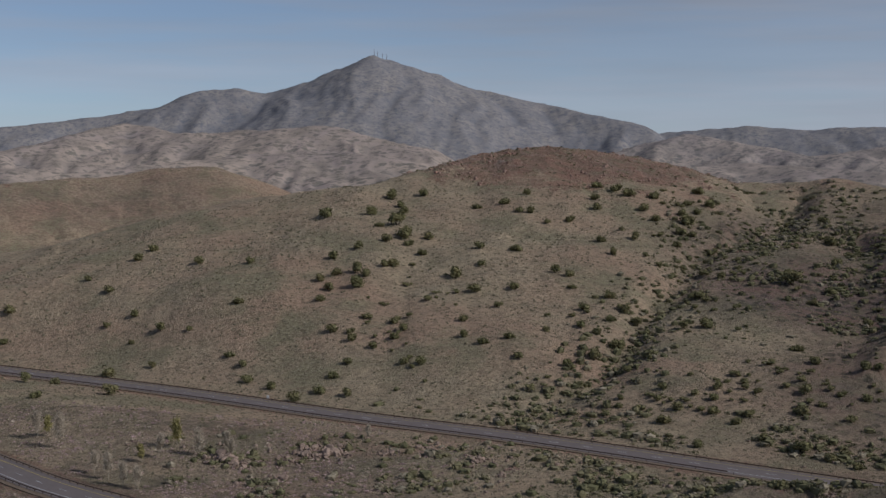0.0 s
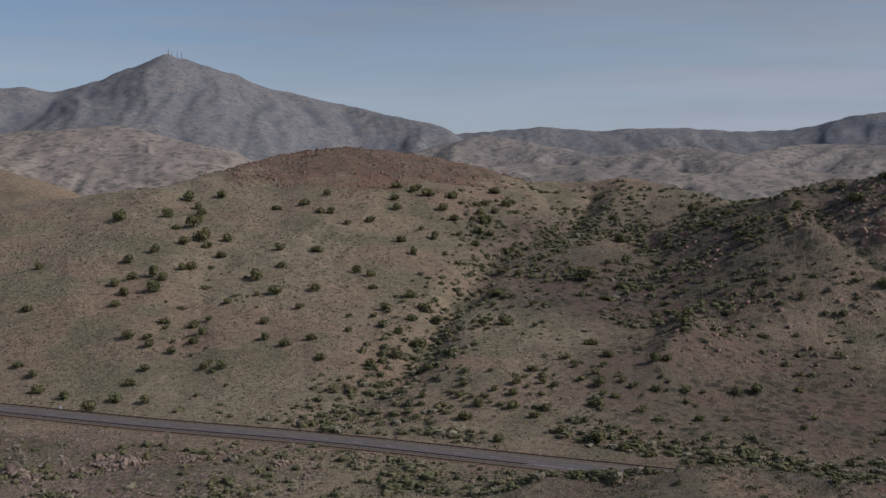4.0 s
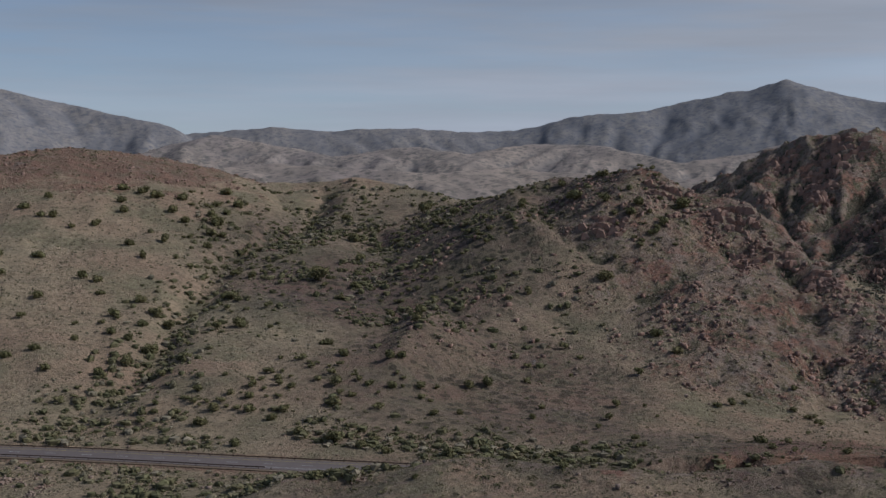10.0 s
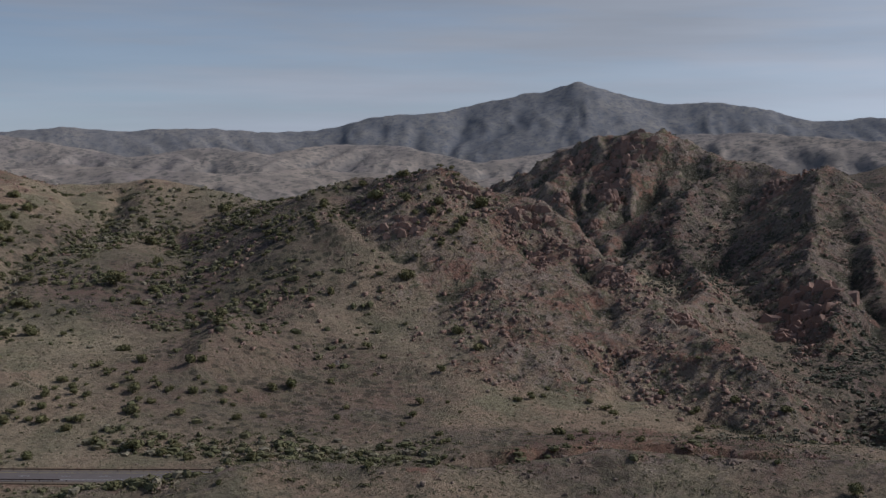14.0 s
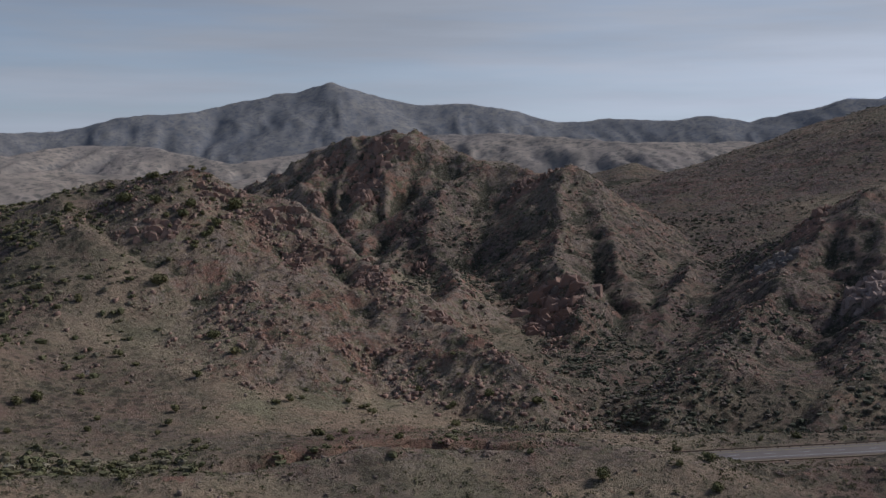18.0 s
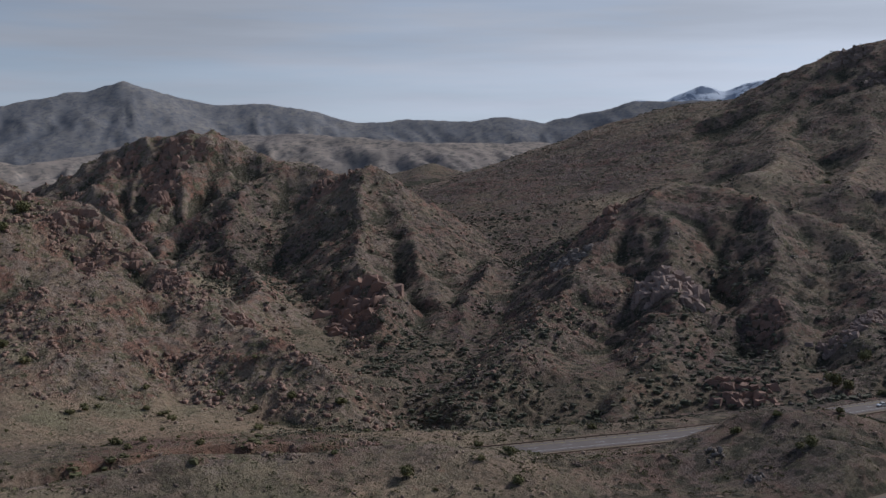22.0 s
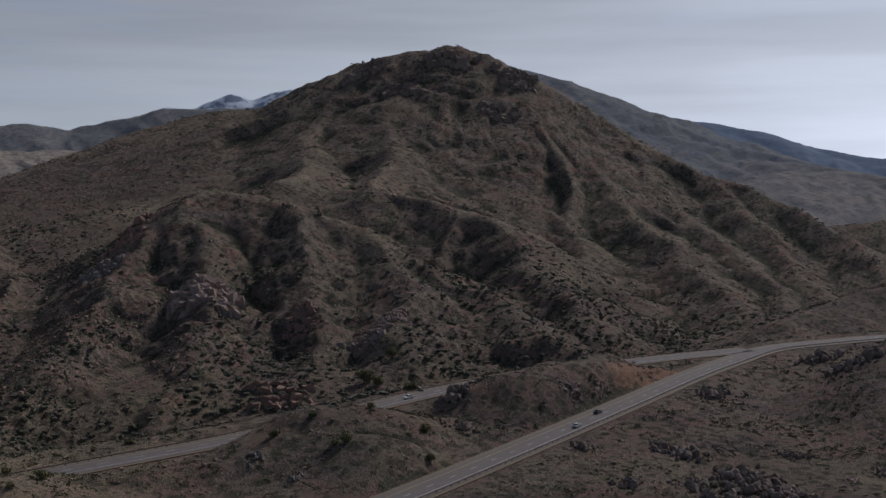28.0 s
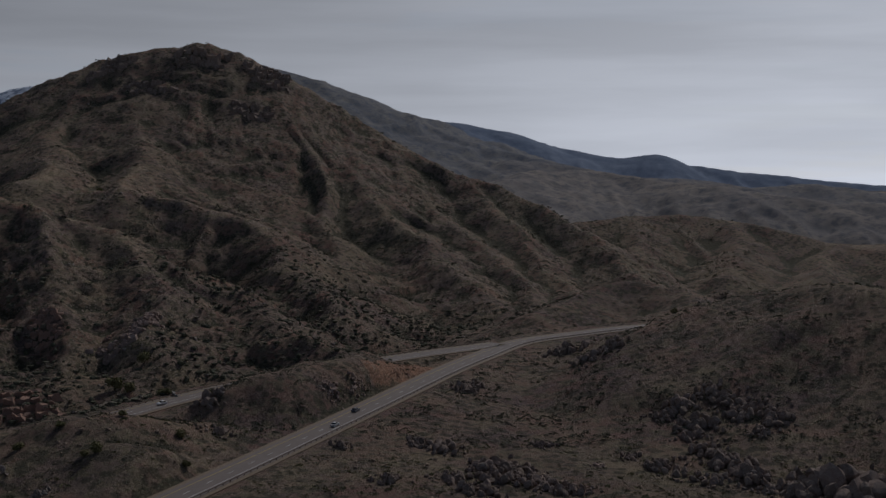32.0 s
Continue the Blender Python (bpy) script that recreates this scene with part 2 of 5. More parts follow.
def perlin(x, y, seed=0):
    xi, yi = np.floor(x).astype(np.int64), np.floor(y).astype(np.int64)
    fx, fy = (x - xi).astype(np.float32), (y - yi).astype(np.float32)

    def corner(i, j):
        k = PERM[(PERM[(xi + i + seed * 31) & 4095] + yi + j) & 4095]
        return GX[k] * (fx - i) + GY[k] * (fy - j)

    u, v = fx * fx * fx * (fx * (fx * 6 - 15) + 10), fy * fy * fy * (fy * (fy * 6 - 15) + 10)
    a, b = corner(0, 0), corner(0, 1)
    return (a + u * (corner(1, 0) - a)) * (1 - v) + (b + u * (corner(1, 1) - b)) * v


def fbm(x, y, octaves=4, seed=0, gain=0.5, ridged=False):
    out, amp = np.zeros_like(x, dtype=np.float32), 1.0
    for k in range(octaves):
        n = perlin(x * 2.03**k + 13.7 * k, y * 2.03**k - 7.3 * k, seed + k)
        out += amp * ((0.5 - 2 * np.abs(n)) if ridged else n * 1.5)
        amp *= gain
    return out


def step(a, b, v):
    t = np.clip((v - a) / (b - a), 0, 1)
    return t * t * (3 - 2 * t)


def to_line(x, y, pts):
    """Distance to a crooked line, the height given along it, and the way along it."""
    best = np.full(x.shape, 1e12, np.float32)
    zc, way, run = np.zeros_like(best), np.zeros_like(best), 0.0
    for a, b in zip(pts[:-1], pts[1:]):
        dx, dy = b[0] - a[0], b[1] - a[1]
        length = max(math.hypot(dx, dy), 0.01)
        t = np.clip(((x - a[0]) * dx + (y - a[1]) * dy) / (length * length), 0, 1)
        d = (x - a[0] - t * dx) ** 2 + (y - a[1] - t * dy) ** 2
        near = d < best
        best = np.where(near, d, best)
        if len(a) > 2:
            zc = np.where(near, a[2] + t * (b[2] - a[2]), zc)
        way = np.where(near, run + t * length, way)
        run += length
    return np.sqrt(best), zc, way


# Crest lines of the hills: x, y and height of each bend.
CREST = {}
CREST['far_range'] = [(-1810, 4532, 124), (-1490, 4647, 163), (-1311, 4701, 186), (-1085, 4758, 224), (-957, 4785, 284), (-808, 4813, 296), (-699, 4830, 277), (-545, 4849, 327), (-412, 4863, 383), (-278, 4872, 432), (-144, 4878, 395), (-43, 4880, 362), (103, 4879, 306), (258, 4833, 271), (391, 4824, 238), (533, 4700, 202), (687, 4569, 168), (801, 4550, 122), (912, 4529, 132), (1130, 4480, 147), (1321, 4427, 136), (1450, 4387, 146), (1635, 4321, 144), (1866, 4226, 129)]
CREST['far_peak'] = [(1866, 4226, 129), (2015, 4157, 140), (2176, 4076, 191), (2314, 3999, 200), (2358, 3973, 200), (2526, 3999, 231), (2706, 3880, 280), (2775, 3830, 288), (2891, 3744, 330), (2994, 3662, 282), (3138, 3539, 239), (3288, 3401, 248), (3388, 3301, 226), (3470, 3215, 194), (3515, 3165, 179), (3657, 3000, 185), (3776, 2848, 178), (3876, 2711, 194), (3959, 2588, 176), (4023, 2487, 201), (4091, 2375, 223), (4144, 2281, 255), (4195, 2185, 254), (4281, 2012, 254), (4367, 1818, 231)]
CREST['snow'] = [(4209, 2470, 216), (4275, 2353, 264), (4328, 2255, 259), (4358, 2195, 292), (4390, 2132, 321), (4426, 2056, 291), (4462, 1977, 324), (4496, 1897, 341), (4553, 1757, 322), (4618, 1576, 276)]
CREST['foothill'] = [(-1062, 2655, 65), (-976, 2688, 73), (-872, 2839, 109), (-791, 3090, 135), (-610, 2907, 109), (-480, 2931, 123), (-347, 2839, 120), (-242, 2850, 125), (-120, 2747, 94), (-5, 2750, 58), (147, 2746, 33)]
CREST['foothill_b'] = [(-751, 2068, 49), (-665, 2097, 39), (-505, 2254, 55), (-391, 2388, 69), (-205, 2411, 80), (-90, 2308, 65)]
CREST['mid_range'] = [(707, 3560, 115), (892, 3405, 79), (970, 3269, 59), (1178, 3200, 80), (1307, 3030, 69), (1474, 3075, 91), (1672, 2972, 81), (1632, 2868, 70), (1729, 2681, 42), (1974, 2644, 71), (2300, 2809, 117), (2536, 2597, 117), (2504, 2474, 127), (2503, 2151, 102), (2556, 1909, 94), (2770, 1793, 101)]
CREST['knoll_left'] = [(-398, 918, 61), (-349, 959, 64), (-314, 991, 66), (-281, 1022, 68), (-249, 1046, 75), (-226, 1061, 77), (-208, 1070, 77), (-193, 1083, 71), (-172, 1107, 47)]
CREST['knoll'] = [(-124, 790, 63), (-86, 758, 67), (-50, 748, 71), (-23, 775, 78), (13, 812, 86), (45, 836, 92), (77, 847, 93), (125, 853, 87), (163, 847, 79), (197, 840, 70), (237, 829, 71), (261, 809, 76), (288, 760, 68), (301, 714, 61)]
CREST['hill'] = [(291, 691, 63), (299, 660, 68), (317, 624, 78)]
CREST['hill_b'] = [(317, 624, 78), (334, 594, 82), (345, 573, 83), (350, 555, 78), (358, 542, 72), (369, 528, 70), (377, 514, 65), (377, 499, 54), (381, 464, 40), (381, 431, 28), (380, 407, 20), (372, 371, 11), (369, 347, 6)]
CREST['crag'] = [(740, 1159, 37), (758, 1117, 51), (776, 1059, 76), (779, 1016, 97), (786, 991, 101), (798, 969, 105), (812, 950, 109), (832, 933, 107), (842, 897, 94), (841, 856, 79)]
CREST['crag_b'] = [(838, 852, 79), (814, 812, 89), (809, 782, 93), (815, 756, 86), (822, 738, 84), (830, 722, 73), (830, 699, 53), (828, 662, 35), (819, 624, 16), (810, 586, 6), (790, 546, 0), (772, 519, -9)]
CREST['mountain'] = [(1468, 662, 156), (1464, 632, 170), (1465, 605, 184), (1471, 562, 201), (1481, 521, 213), (1492, 474, 224), (1504, 421, 229), (1511, 388, 221), (1511, 347, 200), (1512, 320, 182)]
CREST['mtn_bench'] = [(1489, 473, 225), (1405, 465, 171), (1316, 449, 129), (1195, 399, 89), (1077, 374, 67)]
CREST['blue_ridge'] = [(3365, 962, 373), (3398, 838, 353), (3397, 756, 326), (3383, 623, 289), (3360, 523, 242), (3333, 425, 202), (3302, 344, 178), (3242, 232, 139), (3178, 126, 106), (3100, 10, 77), (2997, -124, 47)]
CREST['blue_far'] = [(4834, 669, 257), (4855, 490, 216), (4870, 311, 196), (4878, 131, 167), (4879, -94, 100), (4870, -317, 67), (4859, -448, 82), (4851, -536, 45), (4789, -938, -2), (4768, -1041, -18), (4705, -1294, -33), (4599, -1632, -33)]
CREST['hill_right'] = [(577, -73, 23), (568, -87, 28), (560, -101, 35), (550, -119, 41), (534, -132, 44), (518, -144, 42), (483, -173, 42)]
CREST['bench'] = [(448, 115, 10), (459, 103, 14), (481, 92, 14), (524, 79, 11), (534, 64, 4), (545, 52, 2)]
CREST['fore'] = [(87, 320, 7), (120, 305, 8), (120, 291, 14), (150, 285, 12), (184, 271, 12), (207, 257, 15), (234, 240, 13), (267, 218, 11), (282, 207, 10)]
CREST['mid_bench'] = [(304, 198, 3), (328, 182, 3), (354, 165, 5), (359, 129, 10), (363, 164, 8), (374, 155, 13), (387, 142, 13), (390, 133, 10)]
CREST['creek_a'] = [(438, 363, -26), (466, 378, -27), (552, 414, -24), (619, 445, -16), (708, 493, 2), (826, 564, 9)]
CREST['creek_b'] = [(438, 363, -26), (452, 384, -22), (489, 428, -18), (548, 512, -18), (691, 722, -6), (774, 782, 35)]
CREST['far_knoll'] = [(1427, 1216, 48), (1430, 1174, 59), (1451, 1148, 67), (1472, 1121, 59), (1518, 1101, 48)]
CREST['crag_rib_a'] = [(779, 1016, 97), (725, 969, 62), (675, 894, 23), (634, 824, 5)]
CREST['crag_rib_b'] = [(788, 989, 101), (752, 922, 62), (689, 857, 24), (641, 794, 1)]
CREST['crag_rib_c'] = [(825, 939, 108), (800, 881, 68), (732, 821, 29), (664, 774, 6), (610, 728, -10)]
CREST['crag_b_rib_a'] = [(822, 738, 84), (745, 682, 54), (646, 613, 26), (566, 565, 12), (520, 554, 8), (492, 539, 2)]
CREST['crag_b_rib_b'] = [(646, 613, 26), (597, 533, 12), (571, 502, 2), (518, 464, -13), (479, 439, -21)]
CREST['crag_b_rib_c'] = [(832, 717, 68), (748, 617, 29), (680, 543, 5), (605, 476, -13), (540, 430, -27), (495, 405, -33)]
CREST['crag_b_rib_d'] = [(828, 662, 35), (740, 564, 7), (675, 500, -11), (627, 464, -21)]
CREST['cliff_hill'] = [(610, 436, -2), (644, 440, 10), (684, 444, 23), (719, 444, 37), (755, 442, 52), (779, 436, 64), (798, 423, 69), (812, 407, 71), (813, 375, 66), (805, 336, 57), (797, 295, 44), (787, 263, 33), (766, 229, 16), (733, 181, 3), (691, 139, -6), (656, 112, -10)]
CREST['cliff_rib_a'] = [(755, 442, 52), (676, 419, 27), (597, 394, 7), (521, 363, -9), (477, 347, -21), (447, 337, -28)]
CREST['cliff_rib_b'] = [(796, 427, 69), (734, 388, 43), (707, 363, 30), (662, 341, 14), (606, 320, -2), (544, 298, -16), (505, 286, -26)]
CREST['cliff_rib_c'] = [(804, 344, 60), (741, 303, 31), (682, 275, 6), (630, 255, -10), (567, 238, -23), (543, 231, -29)]
CREST['cliff_rib_d'] = [(794, 281, 39), (722, 237, 18), (666, 215, 2), (617, 204, -10)]
CREST['mountain_right'] = [(1509, 336, 192), (1511, 300, 171), (1499, 255, 139), (1484, 217, 118), (1464, 180, 104), (1444, 137, 87), (1398, 81, 65), (1340, 22, 47), (1290, -20, 27), (1229, -52, 9), (1157, -80, -9), (1095, -105, -21), (1032, -127, -29), (974, -145, -35)]
CREST['mtn_rib_a'] = [(1506, 408, 229), (1434, 368, 172), (1359, 336, 110), (1234, 257, 45), (1104, 188, 9), (960, 136, -19), (874, 107, -33)]
CREST['mtn_rib_b'] = [(1510, 329, 189), (1406, 259, 117), (1267, 179, 53), (1125, 106, 9), (1008, 57, -16), (919, 31, -29)]
CREST['mtn_rib_c'] = [(1484, 217, 118), (1324, 131, 42), (1188, 62, 7), (1060, 12, -19), (970, -7, -31)]
CREST['mtn_rib_d'] = [(1398, 81, 65), (1240, 25, 12), (1110, -18, -16), (1019, -40, -27)]
CREST['mtn_bench_b'] = [(1479, 541, 211), (1376, 546, 151), (1264, 528, 110), (1137, 470, 81), (1057, 453, 71)]
CREST['valley_hill'] = [(1450, -2, 3), (1519, -58, 11), (1566, -110, 14), (1590, -177, 16), (1582, -240, 10), (1532, -295, 0), (1469, -349, -11), (1392, -405, -20)]
CREST['valley_rib_a'] = [(1566, -110, 14), (1445, -115, -10), (1297, -92, -29), (1177, -89, -38)]
CREST['valley_rib_b'] = [(1582, -240, 10), (1431, -231, -14), (1285, -196, -32)]
CREST['valley_rib_c'] = [(1469, -349, -11), (1346, -302, -26), (1250, -275, -34)]
CREST['end_knoll'] = [(760, -1, -4), (830, -24, 0), (859, -45, 4), (868, -65, 6), (851, -88, 4), (804, -101, 0)]
CREST['valley_far'] = [(2248, 101, 32), (2450, 20, 56), (2598, -98, 58), (2490, -219, 35), (2379, -317, 34), (2264, -404, 21), (2196, -490, 9), (2156, -643, 6)]
CREST['valley_far_b'] = [(2999, 80, 72), (2999, -58, 63), (2892, -215, 38), (2975, -383, 28), (2909, -493, 11), (2985, -625, 17), (2908, -738, 9), (2864, -892, -2)]
CREST['blue_rib_a'] = [(3383, 623, 289), (3119, 441, 159), (2931, 332, 94)]
CREST['blue_rib_b'] = [(3333, 425, 202), (3040, 246, 94), (2848, 112, 42)]
CREST['bench_edge'] = [(1029, 512, 58), (1046, 465, 60), (1061, 417, 62), (1064, 364, 59), (1051, 307, 51), (1033, 261, 41), (962, 210, 18), (875, 165, -1), (808, 137, -12)]
CREST['mid_range_b'] = [(284, 2282, 29), (452, 2459, 42), (633, 2573, 51), (752, 2384, 39), (879, 2233, 33), (1074, 2257, 42), (1177, 2092, 32), (1259, 1925, 29), (1511, 1928, 46)]
CREST['mountain_left'] = [(1442, 1159, -2), (1439, 1082, 10), (1440, 1012, 32), (1451, 961, 53), (1456, 916, 74), (1455, 860, 109), (1456, 798, 138), (1463, 742, 149), (1468, 662, 156)]
CREST['hill_spur'] = [(292, 622, 70), (271, 551, 58), (254, 539, 47), (232, 523, 37), (208, 506, 27), (178, 468, 19), (152, 436, 12)]

# name, foot height, slope on the near and on the far side, profile, gully depth, gully width, rock, soil
LOW_HILLS = (
    ("knoll_left", -8, 0.42, 0.42, 1.35, 4, 60, 0.1, 0.4),
    ("knoll", -8, 0.24, 0.5, 1.3, 3, 70, 0.08, 0.25),
    ("hill", -24, 0.4, 1.0, 1.5, 4, 40, 0.2, 0.25),
    ("hill_b", -40, 0.58, 1.7, 1.8, 6, 40, 0.5, 0.4),
    ("hill_spur", -24, 0.5, 0.5, 1.3, 3, 40, 0.2, 0.25),
    ("crag", -40, 0.85, 0.7, 1.2, 8, 36, 0.75, 0.25),
    ("crag_rib_a", -50, 0.8, 0.8, 1.2, 7, 30, 0.75, 0.25),
    ("crag_rib_b", -50, 0.8, 0.8, 1.2, 7, 30, 0.75, 0.25),
    ("crag_rib_c", -50, 0.75, 0.85, 1.2, 7, 30, 0.7, 0.25),
    ("crag_b", -60, 0.72, 0.8, 1.25, 7, 36, 0.55, 0.3),
    ("crag_b_rib_a", -60, 0.74, 0.74, 1.25, 6, 30, 0.6, 0.25),
    ("crag_b_rib_b", -60, 0.95, 0.8, 1.15, 6, 26, 0.9, 0.2),
    ("crag_b_rib_c", -60, 0.72, 0.72, 1.25, 5, 30, 0.42, 0.35),
    ("crag_b_rib_d", -60, 0.66, 0.66, 1.25, 5, 30, 0.35, 0.3),
    ("mountain", -80, 0.66, 0.7, 1.5, 9, 60, 0.5, 0.1),
    ("mountain_right", -80, 0.62, 0.7, 1.4, 9, 60, 0.45, 0.1),
    ("mountain_left", -20, 0.34, 0.6, 1.5, 4, 80, 0.3, 0.05),
    ("mtn_bench", -60, 0.5, 0.52, 1.35, 6, 45, 0.32, 0.1),
    ("mtn_bench_b", -60, 0.5, 0.5, 1.35, 6, 50, 0.3, 0.1),
    ("bench_edge", -60, 0.72, 0.5, 1.25, 5, 40, 0.4, 0.1),
    ("mtn_rib_a", -60, 0.6, 0.6, 1.35, 6, 45, 0.4, 0.1),
    ("mtn_rib_b", -60, 0.6, 0.6, 1.35, 7, 45, 0.4, 0.1),
    ("mtn_rib_c", -60, 0.6, 0.6, 1.35, 7, 45, 0.4, 0.1),
    ("mtn_rib_d", -60, 0.55, 0.55, 1.35, 6, 45, 0.35, 0.1),
    ("cliff_hill", -60, 0.68, 0.6, 1.25, 6, 36, 0.35, 0.15),
    ("cliff_rib_a", -60, 0.66, 0.6, 1.2, 7, 32, 0.5, 0.2),
    ("cliff_rib_b", -60, 0.9, 0.6, 1.15, 6, 30, 0.5, 0.25),
    ("cliff_rib_c", -60, 0.62, 0.85, 1.2, 8, 34, 0.6, 0.25),
    ("cliff_rib_d", -60, 0.55, 0.55, 1.25, 8, 34, 0.5, 0.2),
    ("end_knoll", -50, 0.4, 0.4, 1.3, 4, 40, 0.15, 0.1),
    ("valley_hill", -110, 0.42, 0.42, 1.3, 8, 60, 0.15, 0.05),
    ("valley_rib_a", -110, 0.42, 0.42, 1.3, 6, 50, 0.15, 0.05),
    ("valley_rib_b", -110, 0.42, 0.42, 1.3, 6, 50, 0.15, 0.05),
    ("valley_rib_c", -110, 0.42, 0.42, 1.3, 6, 50, 0.15, 0.05),
    ("far_knoll", 0, 0.3, 0.3, 1.2, 6, 60, 0.2, 0.1),
)
# slopes with no side ridges
SMOOTH = ("hill_b", "far_knoll", "end_knoll")
NEAR_HILLS = (
    ("hill_right", -10, 0.5, 0.4, 1.5, 3, 50, 0.1, 0.0),
    ("bench", -10, 0.55, 0.5, 1.5, 1, 30, 0.2, 0.1),
    ("fore", -12, 0.36, 0.5, 1.5, 2, 30, 0.3, 0.1),
    ("mid_bench", -10, 0.5, 0.4, 1.5, 1, 30, 0.2, 0.1),
)
# last figure: how much haze blue is painted on; 2 brings snow
FAR_HILLS = (
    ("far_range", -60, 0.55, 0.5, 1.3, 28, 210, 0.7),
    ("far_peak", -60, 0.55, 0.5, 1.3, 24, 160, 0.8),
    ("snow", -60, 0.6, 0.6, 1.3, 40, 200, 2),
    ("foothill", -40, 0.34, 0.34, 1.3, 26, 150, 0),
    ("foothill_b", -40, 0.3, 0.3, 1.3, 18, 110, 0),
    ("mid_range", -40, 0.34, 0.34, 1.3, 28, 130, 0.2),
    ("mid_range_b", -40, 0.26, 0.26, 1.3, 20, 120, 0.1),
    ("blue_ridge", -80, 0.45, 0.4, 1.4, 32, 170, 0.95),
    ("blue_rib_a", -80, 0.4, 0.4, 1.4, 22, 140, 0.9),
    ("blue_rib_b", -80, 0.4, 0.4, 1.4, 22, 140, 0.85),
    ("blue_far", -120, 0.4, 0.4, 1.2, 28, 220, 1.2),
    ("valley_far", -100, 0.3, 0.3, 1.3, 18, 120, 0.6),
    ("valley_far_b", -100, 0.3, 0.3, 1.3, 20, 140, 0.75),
)


def smooth_line(pts, steps=8):
    """A curve through the given points."""
    out = []
    p = [tuple(2 * a - b for a, b in zip(pts[0], pts[1])), *pts, tuple(2 * a - b for a, b in zip(pts[-1], pts[-2]))]
    for k in range(1, len(p) - 2):
        for s in range(steps):
            t = s / steps
            out.append(tuple(0.5 * (2 * b + (c - a) * t + (2 * a - 5 * b + 4 * c - d) * t * t + (3 * b - a - 3 * c + d) * t**3)
                             for a, b, c, d in zip(*p[k - 1:k + 3])))
    out.append(tuple(float(v) for v in pts[-1]))
    return out


ROAD_UPPER = smooth_line(((-210, 529), (-193, 523), (-109, 479), (-38, 437), (17, 408), (57, 384), (106, 353), (323, 220), (389, 181), (491, 135), (571, 74), (624, 21)))
ROAD_LOWER = smooth_line(((-153, 383), (-136, 366), (-97, 332), (10, 260), (115, 198), (235, 138), (328, 107), (426, 77), (494, 57), (545, 42), (588, 27), (630, 10), (661, -20), (687, -51), (705, -82)))
HALF_ROAD = 5.9


def slopes(x, y, pts, foot, slope, back, prof, blunt):
    """How far down its slope each place lies (0 on the crest, 1 at the foot) and its height, by the highest of the crest's stretches."""
    best, down = np.full(x.shape, -500.0, np.float32), np.full(x.shape, 2.0, np.float32)
    for a, b in zip(pts[:-1], pts[1:]):
        dx, dy = b[0] - a[0], b[1] - a[1]
        length = max(math.hypot(dx, dy), 0.01)
        t = np.clip(((x - a[0]) * dx + (y - a[1]) * dy) / (length * length), 0, 1)
        d = np.hypot(x - a[0] - t * dx, y - a[1] - t * dy)
        lift = np.maximum(a[2] + t * (b[2] - a[2]) - foot, 1.0)
        side = ((x - a[0]) * dy - (y - a[1]) * dx) / (length * np.maximum(d, 0.01))
        steep = back + (slope - back) * (0.5 + 0.5 * np.clip(side, -1, 1))
        u = (np.sqrt(d * d + blunt * blunt) - blunt) * steep / lift / prof
        h = foot + lift * np.clip(1 - u, 0, 1) ** prof
        more = (h > best) & (u < 1)
        best, down = np.where(more, h, best), np.where(more, u, down)
    return down, best


@lru_cache(None)
def spring_ribs(name, foot, slope, gap):
    """Side ridges that run down from a crest, on both hands, at uneven steps."""
    pts, r = CREST[name], random.Random(sum(map(ord, name)))
    out, left = [], gap * 0.4
    for a, b in zip(pts[:-1], pts[1:]):
        length = math.hypot(b[0] - a[0], b[1] - a[1])
        while left < length:
            f = left / length
            x, y, z = (a[k] + f * (b[k] - a[k]) for k in range(3))
            for hand in (1, -1):
                way = math.atan2(b[1] - a[1], b[0] - a[0]) - hand * math.pi / 2 + r.uniform(-0.5, 0.5)
                reach = max(z - foot, 10) / (slope * r.uniform(0.5, 0.72))
                line, px, py = [(x, y, z)], x, y
                for k in range(1, 4):
                    way += r.uniform(-0.3, 0.3)
                    px, py = px + math.cos(way) * reach / 3, py + math.sin(way) * reach / 3
                    line.append((px, py, foot + (z - foot) * (1 - k / 3) ** 1.2))
                out.append(line)
            left += gap * r.uniform(0.55, 1.5)
        left -= length
    return out


